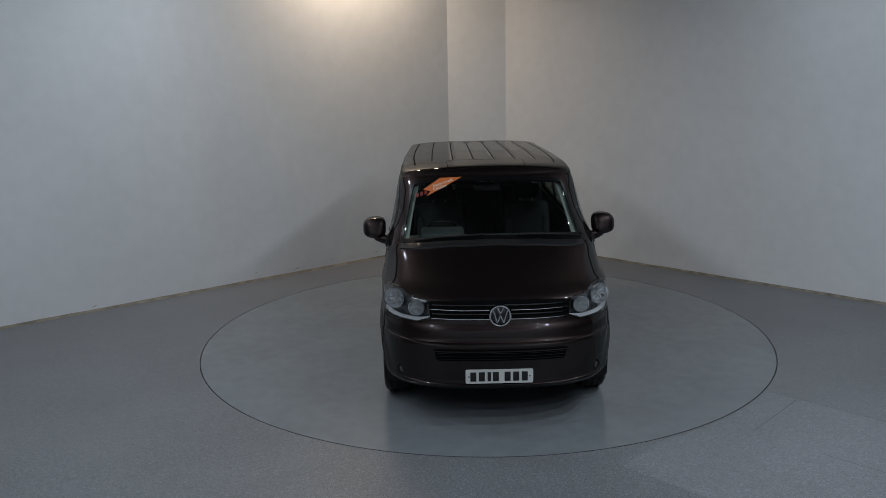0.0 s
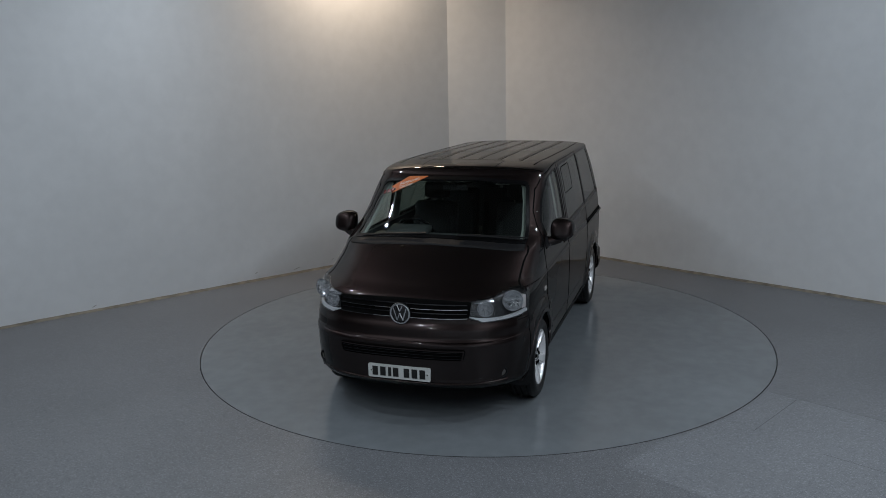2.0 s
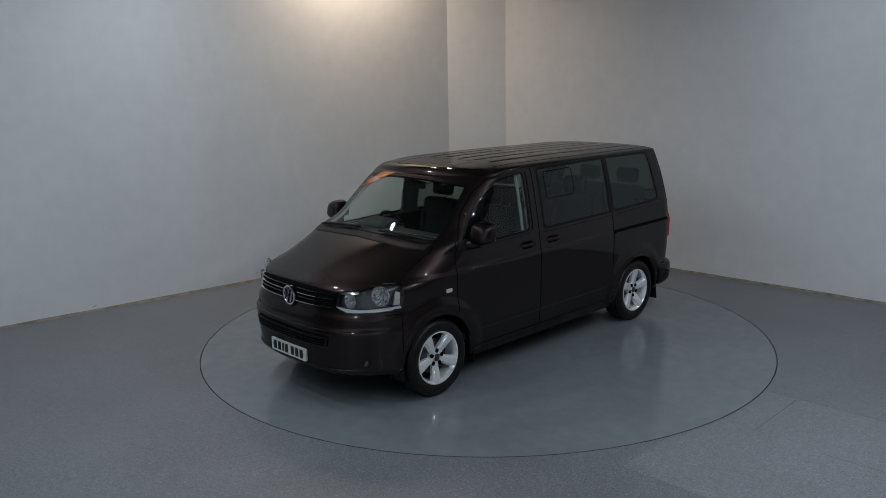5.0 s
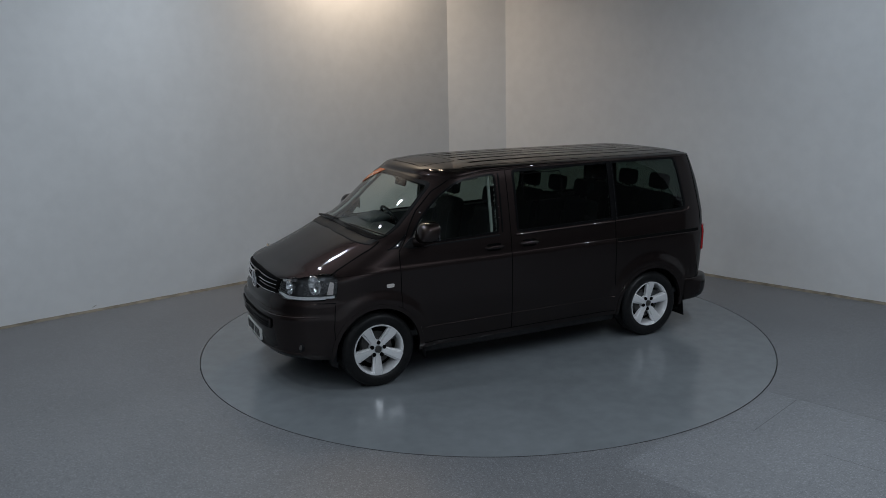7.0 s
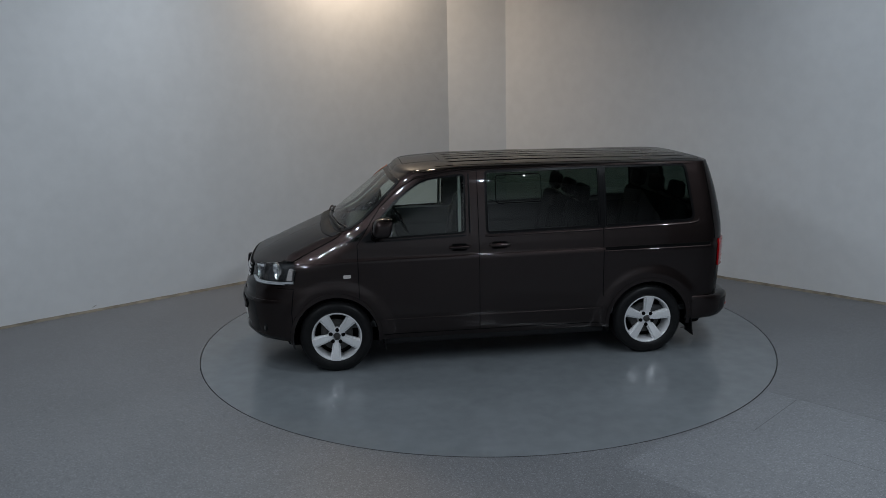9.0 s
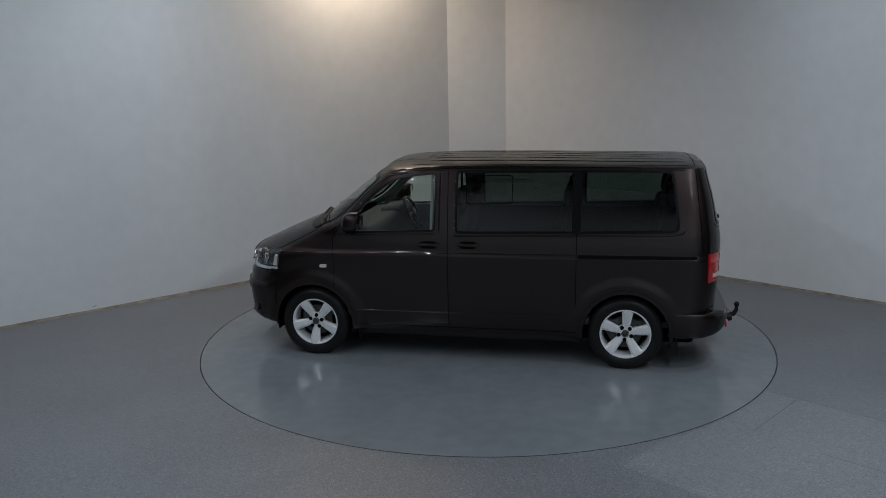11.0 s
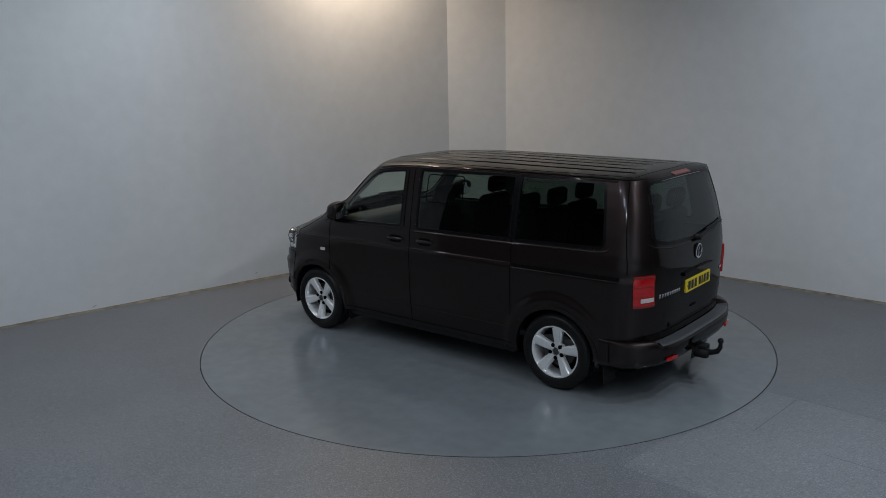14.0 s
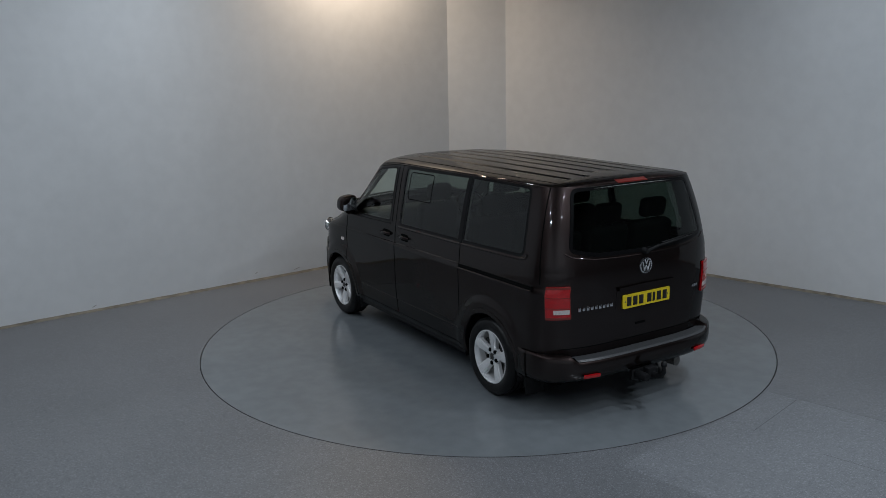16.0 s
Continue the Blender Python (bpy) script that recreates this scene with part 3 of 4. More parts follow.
# ---- windows ----
SIDES = ((1, "left"), (-1, "right"))
for s, nm in SIDES:
    door, slider, side = panel["front_door_" + nm], panel["sliding_door_" + nm], panel["side_panel_" + nm]
    for outline, parent, g, w, name in ((FRONT_WIN, door, GLASS_CLEAR, 0.020, "door_window"), (QUARTER, side, GLASS_CLEAR, 0.014, "quarter_window"),
                                        (SLIDE_WIN, slider, GLASS_DARK, 0.030, "side_window"), (REAR_WIN, side, GLASS_DARK, 0.030, "side_window")):
        win = part(name, pane(inset(outline, w * 0.6), on_side(s, -0.002), on_side(s, -0.005)), g, parent, "tinted green glass" if g is GLASS_CLEAR else "dark privacy glass")
        part("window_seal", border(outline, w, on_side(s, 0.0015), on_side(s, -0.012)), SEAL, win)
    # sliding vent within the middle window
    vent = rounded([(-0.02, 1.50), (-0.46, 1.505), (-0.46, 1.745), (-0.02, 1.74)], 0.04)
    part("vent_frame", border(vent, 0.008, on_side(s, -0.0005), on_side(s, -0.004)), MATTBLACK, slider)
    # waist and frame mouldings; the beads are added to catch highlights along window edges
    part("belt_bead", strip([(0.09, 1.232), (-1.035, 1.247)], 0.024, on_side(s, 0.011), on_side(s, -0.003), flat=0.3), PAINT, slider, sharp=85)
    part("belt_bead", strip([(-1.055, 1.249), (-1.90, 1.270), (-1.975, 1.284), (-1.992, 1.315)], 0.024, on_side(s, 0.011), on_side(s, -0.003), flat=0.3), PAINT, side, sharp=85)
    part("drip_bead", strip([(0.74, 1.768), (0.45, 1.783), (0.10, 1.789), (-1.2, 1.791), (-1.98, 1.786)], 0.018, on_side(s, 0.010), on_side(s, -0.003), flat=0.3), PAINT, side, sharp=85)
    part("window_divider", strip([(-1.041, 1.262), (-1.041, 1.788)], 0.060, on_side(s, 0.005), on_side(s, -0.003)), SEAL, slider)
    part("pillar_trim", strip([(0.318, 1.27), (0.308, 1.75)], 0.030, on_side(s, -0.050), on_side(s, -0.062)), TRIM, door, "pale grey pillar trim")
    part("waist_strip", strip([(1.20, 1.222), (0.27, 1.246)], 0.016, on_side(s, 0.008), on_side(s, -0.002)), BLACK, door)
    part("pillar_strip", strip([(0.235, 1.27), (0.228, 1.76)], 0.018, on_side(s, 0.005), on_side(s, -0.002)), SEAL, door)

screen = part("windscreen", pane(inset(SCREEN, 0.016), on_screen(0.003), on_screen(-0.002)), GLASS_CLEAR, van, "green tinted windscreen glass")
part("screen_surround", border(SCREEN, 0.030, on_screen(0.006), on_screen(-0.010)), SEAL, screen)
tailgate = panel["tailgate"]
back = part("rear_window", pane(inset(BACK_WIN, 0.02), on_rear(0.001), on_rear(-0.004)), GLASS_DARK, tailgate, "dark privacy glass")
part("window_seal", border(BACK_WIN, 0.034, on_rear(0.004), on_rear(-0.012)), SEAL, back)

# ---- panel gaps ----
for s, nm in SIDES:
    def gap(name, path, parent, width=0.008):
        part(name, strip(path, width, on_side(s, 0.0028), on_side(s, -0.004)), MATTBLACK, parent)
    door, slider, side = panel["front_door_" + nm], panel["sliding_door_" + nm], panel["side_panel_" + nm]
    gap("door_gap", [(1.275, 0.70), (1.278, 1.20), (1.19, 1.33), (1.05, 1.52), (0.88, 1.68), (0.70, 1.776), (0.45, 1.79), (0.15, 1.796)], door)
    gap("door_gap", [(0.150, 0.335), (0.150, 1.796)], door)
    gap("door_gap", [(1.06, 0.335), (0.15, 0.335)], door)
    gap("door_gap", [(0.15, 0.335), (-1.055, 0.335)], slider)
    gap("door_gap", [(-1.045, 0.60), (-1.045, 1.797)], slider)
    gap("door_gap", [(0.15, 1.796), (-1.045, 1.797)], slider)
    gap("tailgate_gap", [(-2.075, 1.79), (-2.11, 1.5), (-2.150, 1.2), (-2.155, 1.11)], side, 0.009)
    gap("bumper_gap", [(1.875, 0.80), (1.90, 0.60), (1.895, 0.45)], side)
    gap("bumper_gap", [(1.87, 0.815), (2.02, 0.818)], side)
    gap("bonnet_gap", [(1.885, 1.045), (1.76, 1.105), (1.62, 1.175), (1.50, 1.235), (1.42, 1.285)], panel["bonnet"], 0.009)
    part("rail_slot", strip([(-1.06, 1.062), (-2.10, 1.070)], 0.030, on_side(s, 0.009), on_side(s, -0.004), flat=0.9), MATTBLACK, side)
    part("rail_lip", strip([(-1.06, 1.042), (-2.10, 1.050)], 0.018, on_side(s, 0.019), on_side(s, -0.002), flat=0.3), PAINT, side, sharp=85)
    part("crease", strip([(1.86, 1.038), (1.28, 1.050)], 0.012, on_side(s, 0.006), on_side(s, -0.003), flat=0.3), PAINT, side, sharp=85)
    part("crease", strip([(1.27, 1.050), (0.155, 1.066)], 0.012, on_side(s, 0.006), on_side(s, -0.003), flat=0.3), PAINT, door, sharp=85)
    part("crease", strip([(0.145, 1.066), (-1.04, 1.075)], 0.012, on_side(s, 0.006), on_side(s, -0.003), flat=0.3), PAINT, slider, sharp=85)
    # lipped wheel arches, liners and sills
    for wx in WHEELS:
        arc = [(wx + (ARCH_R + 0.004) * math.cos(a), HUB_Z + (ARCH_R + 0.004) * math.sin(a)) for a in np.linspace(-0.15, math.pi + 0.15, 60)]
        part("arch_lip", strip(arc, 0.052, on_side(s, 0.004), on_side(s, -0.012)), PAINT, side)
        bm = bmesh.new()
        rows = []
        for a in np.linspace(-0.25, math.pi + 0.25, 40):
            c, q = math.cos(a), math.sin(a)
            rows.append([bm.verts.new((wx + r * c, s * y, HUB_Z + r * q)) for r, y in ((ARCH_R - 0.012, 0.925), (ARCH_R + 0.015, 0.86), (ARCH_R + 0.015, 0.58), (0.02, 0.56))])
        for r0, r1 in zip(rows, rows[1:]):
            for k in range(3):
                bm.faces.new((r0[k], r0[k + 1], r1[k + 1], r1[k]))
        part("arch_liner", bm, BLACK, side)
    part("sill", bm_box(0.0, s * 0.868, 0.265, 2.14, 0.05, 0.07, 0.018), BLACK, side)
    part("sill_ridge", strip([(1.06, 0.482), (0.155, 0.482)], 0.012, on_side(s, 0.005), on_side(s, -0.003), flat=0.3), PAINT, door, sharp=85)
    part("sill_ridge", strip([(0.145, 0.482), (-1.04, 0.482)], 0.012, on_side(s, 0.005), on_side(s, -0.003), flat=0.3), PAINT, slider, sharp=85)

# roof channels at both edges
for s in (1, -1):
    def on_roof(off):
        return lambda q: Vector((q[0], s * q[1], roof_z(q[0], q[1]) + off))
    part("roof_channel", strip([(0.52, 0.665), (0.0, 0.69), (-1.2, 0.70), (-2.06, 0.69)], 0.018, on_roof(0.002), on_roof(-0.004)), MATTBLACK, panel["roof"])
    # black strips along the pressed grooves stand in for their shade
    for g in (0.10, 0.30, 0.505):
        part("roof_groove", strip([(0.36, g), (-1.99, g)], 0.016, on_roof(0.0015), on_roof(-0.003)), MATTBLACK, panel["roof"])
part("roof_gap", strip([(-2.075, -0.68), (-2.085, -0.3), (-2.09, 0.0), (-2.085, 0.3), (-2.075, 0.68)], 0.010,
                       lambda q: Vector((q[0], q[1], roof_z(q[0], q[1]) + 0.0015)), lambda q: Vector((q[0], q[1], roof_z(q[0], q[1]) - 0.004))), MATTBLACK, panel["roof"])
hatch = rounded([(0.44, -0.37), (0.44, 0.37), (0.80, 0.355), (0.80, -0.355)], 0.05)
part("roof_panel_edge", strip(hatch, 0.007, lambda q: Vector((q[0], q[1], roof_z(q[0], q[1]) + 0.0015)), lambda q: Vector((q[0], q[1], roof_z(q[0], q[1]) - 0.003)), True), MATTBLACK, panel["roof"])


# ---- nose ----
bumper = panel["front_bumper"]
GR = rounded([(-0.535, 0.872), (0.535, 0.872), (0.545, 0.998), (0.3, 1.012), (0, 1.015), (-0.3, 1.012), (-0.545, 0.998)], 0.02)
grille = part("grille", pane(GR, on_front(0.011), on_front(-0.01)), MATTBLACK, van, "gloss black radiator grille")
for z in (0.943, 0.876):
    part("chrome_strip", strip([(-0.53, z + 0.004), (-0.3, z), (-0.082, z - 0.001)], 0.011, on_front(0.026), on_front(0.008), flat=0.35), CHROME, grille, "thin bright chrome strip")
    part("chrome_strip", strip([(0.53, z + 0.004), (0.3, z), (0.082, z - 0.001)], 0.011, on_front(0.026), on_front(0.008), flat=0.35), CHROME, grille, "thin bright chrome strip")
for z in (0.912, 0.978):
    part("grille_slat", strip([(-0.52, z), (0.52, z)], 0.012, on_front(0.017), on_front(0.006)), GLOSSBLACK, grille)

LOW = rounded([(-0.50, 0.548), (0.50, 0.548), (0.525, 0.642), (-0.525, 0.642)], 0.025)
intake = part("lower_grille", pane(LOW, on_front(0.009), on_front(-0.01)), MATTBLACK, bumper, "black lower air intake")
part("intake_lip", border(LOW, 0.014, on_front(0.020), on_front(-0.002)), PAINT, intake)
for z in (0.572, 0.596, 0.620):
    part("intake_slat", strip([(-0.49, z), (0.49, z)], 0.010, on_front(0.018), on_front(0.004), flat=0.3), GLOSSBLACK, intake)
part("bumper_lip", strip([(-0.80, 0.366), (-0.5, 0.360), (0, 0.357), (0.5, 0.360), (0.80, 0.366)], 0.016, on_front(0.008), on_front(-0.004), flat=0.3), PAINT, bumper, sharp=85)
part("bumper_crease", strip([(-0.88, 0.700), (-0.6, 0.694), (0, 0.690), (0.6, 0.694), (0.88, 0.700)], 0.010, on_front(0.005), on_front(-0.004), flat=0.3), PAINT, bumper, sharp=85)


def badge(place, r, axis, parent, name):
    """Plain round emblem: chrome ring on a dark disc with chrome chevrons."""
    sgn = 1 if axis == "x" else -1
    disc = part(name, bm_revolve([(0.0, 0.006 * sgn), (r * 0.9, 0.006 * sgn), (r, 0.0), (r, -0.02 * sgn)], 48, "x", place), GLOSSBLACK, parent, "round chrome emblem with chevrons")
    t = r * 0.10
    prof = [(r - t + t * math.cos(a), sgn * (0.008 + t * 0.8 * math.sin(a))) for a in np.linspace(0, 2 * math.pi, 12, endpoint=False)]
    part("ring", bm_revolve(prof, 48, "x", place, True), CHROME, disc)
    p = Vector(place) + Vector((0.010 * sgn, 0, 0))
    pieces = []
    for pts in (((-0.62, 0.52), (-0.28, -0.62), (0.0, 0.05), (0.28, -0.62), (0.62, 0.52)), ((-0.26, 0.78), (0.0, 0.20), (0.26, 0.78))):
        for a, b in zip(pts, pts[1:]):
            pieces.append(bm_tube([p + Vector((0, a[0] * r, a[1] * r)), p + Vector((0, b[0] * r, b[1] * r))], r * 0.085, 6))
    part("chevron", bm_join(*pieces), CHROME, disc)


badge((front_x(0, 0.905) + 0.024, 0.0, 0.902), 0.086, "x", grille, "front_badge")
badge((rear_x(0, 1.176) - 0.002, 0.0, 1.176), 0.066, "-x", tailgate, "rear_badge")


def plate(y, z, place, parent, material, label, facing):
    W, H = 0.52, 0.111
    o = rounded([(y - W / 2, z - H / 2), (y + W / 2, z - H / 2), (y + W / 2, z + H / 2), (y - W / 2, z + H / 2)], 0.012, 3)
    x = place(0.010)(np.array((y, z))).x
    flat = lambda off: (lambda q: Vector((x + off * facing, q[0], q[1])))
    ob = part("number_plate", pane(o, flat(0.004), flat(-0.012)), material, parent, label)
    for k, c in enumerate((-3.35, -2.25, -1.3, -0.45, 1.05, 2.15, 3.25)):
        w = 0.026 if k == 2 else 0.046
        part("plate_bar", bm_box(x + 0.006 * facing, y + c * 0.060, z, 0.003, w, 0.074, 0.001), INK, ob)
    for c in (-0.235, 0.235):
        part("plate_screw", bm_revolve([(0.0, 0.008 * facing), (0.005, 0.007 * facing), (0.006, 0.004 * facing)], 10, "x", (x, y + c, z)), STEEL, ob)


plate(-0.012, 0.428, on_front, bumper, WHITEPLATE, "white number plate with dark bars", 1)
plate(-0.022, 0.905, on_rear, tailgate, YELLOWPLATE, "yellow number plate with dark bars", -1)

for s, nm in SIDES:
    hold = part("headlight", pane(HEADLIGHT, on_phi(s, -0.075), on_phi(s, -0.002)), LAMPBODY, van, "clear double-bowl headlight with chrome reflectors")
    for phi, z, r in ((55, 0.972, 0.078), (34.5, 0.938, 0.060)):
        c = phi_point(phi, z, s, -0.012)
        d = Vector((1.0, 0.38 * s if phi > 40 else 0.14 * s, 0.02)).normalized()
        rot = d.to_track_quat("X", "Z").to_matrix()
        bm = bm_revolve([(r * 1.06, -0.004), (r * 1.06, 0.004), (r, 0.004), (r * 0.92, -0.018), (r * 0.7, -0.038), (r * 0.4, -0.05), (r * 0.28, -0.052)], 40, "x")
        for v in bm.verts:
            rr = math.hypot(v.co.y, v.co.z)
            if r * 0.35 < rr < r * 0.98:
                v.co.x += 0.0045 * math.sin(8 * math.atan2(v.co.z, v.co.y)) + 0.006 * (abs(v.co.y) < r * 0.3)
            v.co = rot @ v.co + c
        bowl = part("reflector_bowl", bm, REFLECTOR, hold, "chrome reflector bowl")
        bm = bm_revolve([(0.0, -0.004), (r * 0.16, -0.006), (r * 0.27, -0.016), (r * 0.30, -0.03), (r * 0.30, -0.052)], 24, "x")
        for v in bm.verts:
            v.co = rot @ v.co + c
        part("bulb", bm, REFLECTOR, bowl)
    part("chrome_trim", pane([np.array(q) for q in resample([(25.2, 0.880), (33.5, 0.862), (50, 0.864), (69.5, 0.876), (69.8, 0.853), (50, 0.845), (33.3, 0.842)], True, 1.2)], on_phi(s, -0.008), on_phi(s, -0.03)), SATIN, hold)
    part("indicator_trim", pane([np.array(q) for q in resample([(27, 0.997), (39, 1.012), (40, 0.990), (28, 0.980)], True, 1.2)], on_phi(s, -0.010), on_phi(s, -0.03)), REFLECTOR, hold)
    part("turn_signal", pane([np.array(q) for q in resample([(64.5, 0.890), (68.5, 0.888), (68.0, 0.985), (65, 0.995)], True, 1.2)], on_phi(s, -0.014), on_phi(s, -0.04)), CLEARLENS, hold, "clear turn signal")
    part("lens", pane(HEADLIGHT, on_phi(s, 0.003), on_phi(s, -0.006)), GLASS_LENS, hold, "clear plastic lens")
    # fog lamp
    c = phi_point(math.degrees(math.asin((0.758 / HW(0.43)) ** 1.5)), 0.43, s, -0.018)
    rot = Vector((1.0, 0.45 * s, 0.0)).normalized().to_track_quat("X", "Z").to_matrix()
    for name, prof, mt, lb in (("fog_light", [(0.052, -0.02), (0.052, 0.010), (0.046, 0.012), (0.042, 0.004), (0.0, 0.002)], BLACK, "small round fog light"),
                               ("fog_lens", [(0.038, 0.004), (0.030, 0.009), (0.02, 0.011), (0.0, 0.012)], STEEL, "clear round lens")):
        bm = bm_revolve(prof, 28, "x")
        for v in bm.verts:
            v.co = rot @ Vector((v.co.x, v.co.y * 1.25, v.co.z)) + c
        ob = part(name, bm, mt, bumper if name == "fog_light" else ob, lb)
    # side repeater
    part("side_repeater", pane(rounded([(1.345, 0.900), (1.415, 0.898), (1.415, 0.930), (1.345, 0.932)], 0.012), on_side(s, 0.008), on_side(s, -0.003)), CLEARLENS, panel["side_panel_" + nm], "clear side repeater lamp")

# ---- mirrors ----
for s, nm in SIDES:
    bm = bmesh.new()
    bmesh.ops.create_uvsphere(bm, u_segments=40, v_segments=24, radius=1)
    for v in bm.verts:
        q = [math.copysign(abs(c) ** 0.62, c) for c in v.co]
        k = 1 - 0.16 * max(0.0, q[1] * s)
        x = q[0] * (0.115 if q[0] > 0 else 0.060)
        v.co = Vector((x - 0.10 * q[1] * 0.1 * s - 0.02 * q[2], q[1] * 0.103, q[2] * 0.094 * k)) + Vector((1.025, s * 1.034, 1.366))
    mir = part("door_mirror", bm, PAINT, panel["front_door_" + nm], "dark brown door mirror housing")
    part("mirror_foot", bm_tube([(1.12, s * 0.90, 1.262), (1.10, s * 0.95, 1.268), (1.06, s * 1.00, 1.292)], [0.040, 0.042, 0.052], 14), PAINT, mir)
    part("mirror_base", pane(rounded([(1.25, 1.232), (1.05, 1.240), (1.06, 1.300), (1.16, 1.315)], 0.03), on_side(s, 0.014), on_side(s, -0.003)), BLACK, mir)
    part("mirror_glass", bm_box(0.962, s * 1.034, 1.366, 0.006, 0.150, 0.140, 0.0028, pose(0, 0, 0, 0, 0, -5.5 * s).to_3x3()), CHROME, mir, "silvered mirror glass")

# ---- handles ----
for s, nm in SIDES:
    for x, z, parent in ((0.335, 1.143, panel["front_door_" + nm]), (-0.045, 1.147, panel["sliding_door_" + nm])):
        # flat black plate, its colour standing in for the hollow's shade
        part("handle_recess", pane(rounded([(x - 0.075, z - 0.038), (x + 0.075, z - 0.038), (x + 0.075, z + 0.032), (x - 0.075, z + 0.032)], 0.03), on_side(s, 0.0015), on_side(s, -0.004)), MATTBLACK, parent)
        y = s * (side_y(x, z) + 0.022)
        ob = part("door_handle", bm_tube([(x - 0.095, y - s * 0.018, z), (x - 0.07, y, z), (x, y + s * 0.006, z + 0.002), (x + 0.07, y, z), (x + 0.095, y - s * 0.018, z)], [0.012, 0.016, 0.017, 0.016, 0.012], 12), PAINT, parent, "dark brown pull handle")

# ---- tail ----
def rear_phi(y_frac, z, s, off):
    w, n, a = HW(z), NR(z), AR(z)
    f = min(1.0, y_frac)
    c = max(0.0, 1 - f ** n) ** (1 / n)
    nx, ny = -(max(1e-6, c) ** (n - 1)) / a, f ** (n - 1) / w
    ln = math.hypot(nx, ny)
    return Vector((XR(z) + a - a * c + off * nx / ln, s * (w * f + off * ny / ln), z))


def on_tail(s, off):
    # first coordinate runs round the rear corner, 0 at the back and 1 on the side
    return lambda q: rear_phi(math.sin(radians(38 + 27 * q[0])) ** (2 / NR(q[1])), q[1], s, off)


for s, nm in SIDES:
    TL = rounded([(0.0, 0.836), (0.93, 0.836), (1.0, 1.098), (0.08, 1.100)], 0.03, 4)
    lamp = part("tail_light", pane(TL, on_tail(s, 0.014), on_tail(s, -0.01)), REDLENS, panel["side_panel_" + nm], "red tail light with a clear band")
    part("lamp_rim", border(TL, 0.022, on_tail(s, 0.0165), on_tail(s, 0.004)), DARKRED, lamp)
    part("reverse_lens", pane(rounded([(0.06, 0.880), (0.62, 0.880), (0.63, 0.915), (0.06, 0.915)], 0.01, 3), on_tail(s, 0.017), on_tail(s, 0.006)), CLEARLENS, lamp, "clear ribbed reversing lens")
    part("lamp_divider", strip([(0.06, 0.925), (0.93, 0.930)], 0.006, on_tail(s, 0.0165), on_tail(s, 0.01)), DARKRED, lamp)
    part("lamp_divider", strip([(0.08, 1.01), (0.95, 1.012)], 0.005, on_tail(s, 0.0165), on_tail(s, 0.01)), DARKRED, lamp)


# rear bumper wraps round from wheel arch to wheel arch
def bumper_ring(z, off):
    pts = []
    for x in np.linspace(-1.935, -2.06, 6)[:-1]:
        pts.append((x, side_y(x, 0.56) - flare(x, 0.56), 0.35))
    for k in range(41):
        y = 0.9 * (1 - k / 40)
        f = math.sin(math.pi / 2 * (1 - k / 40))
        c = (1 - f ** 3.5) ** (1 / 3.5)
        pts.append((-1.925 - 0.415 * c, 0.932 * f, 1.0 if k > 3 else 0.5))
    out = []
    for (x, y, _) in pts:
        b = min(1.0, max(0.0, (-1.93 - x) / 0.25))
        nx, ny = -max(0.0, min(1.0, (-1.95 - x) / 0.38)) ** 2.5, (abs(y) / 0.94) ** 3
        ln = math.hypot(nx, ny) or 1
        o = off * (0.35 + 0.65 * b)
        out.append(Vector((x + o * nx / ln * 1.05, y + 0.45 * o * ny / ln, z)))
    return out + [Vector((v.x, -v.y, v.z)) for v in out[-2::-1]]


prof = ((0.315, -0.06), (0.325, 0.03), (0.345, 0.075), (0.38, 0.098), (0.43, 0.108), (0.49, 0.110), (0.525, 0.106), (0.543, 0.094), (0.552, 0.075), (0.556, 0.03), (0.556, -0.02))
bm = bmesh.new()
PAD_DROP = 0.040


def dropped(v):
    """Lowers the top of the bumper between its corner pieces, where the step pad lies."""
    k = max(0.0, min(1.0, (0.735 - abs(v.y)) / 0.012)) * max(0.0, min(1.0, (v.z - 0.46) / 0.08))
    return Vector((v.x, v.y, v.z - PAD_DROP * k))


rows = [[bm.verts.new(dropped(v)) for v in bumper_ring(z, o)] for z, o in prof]
for r0, r1 in zip(rows, rows[1:]):
    for k in range(len(r0) - 1):
        bm.faces.new((r0[k], r0[k + 1], r1[k + 1], r1[k]))
bmesh.ops.recalc_face_normals(bm, faces=bm.faces[:])
rb = part("rear_bumper", bm, PAINT, van, "dark brown rear bumper with a black step pad", sharp=50)
bm = bmesh.new()
sel = [v for v in bumper_ring(0.560, 0.088)]
inn = bumper_ring(0.560, -0.005)
edge = bumper_ring(0.545, 0.101)
mids = [k for k, v in enumerate(sel) if abs(v.y) < 0.74]
rows = [[bm.verts.new(dropped(l[k])) for k in mids] for l in (inn, sel, edge)]
for r0, r1 in zip(rows, rows[1:]):
    for k in range(len(r0) - 1):
        bm.faces.new((r0[k], r0[k + 1], r1[k + 1], r1[k]))
bmesh.ops.recalc_face_normals(bm, faces=bm.faces[:])
part("step_pad", bm, PADGREY, rb, "grained black step pad")
for s in (1, -1):
    part("bumper_reflector", bm_box(-2.425, s * 0.60, 0.385, 0.018, 0.15, 0.032, 0.008, pose(0, 0, 0, 0, 0, -10 * s).to_3x3()), REDLENS, rb, "red bumper reflector")

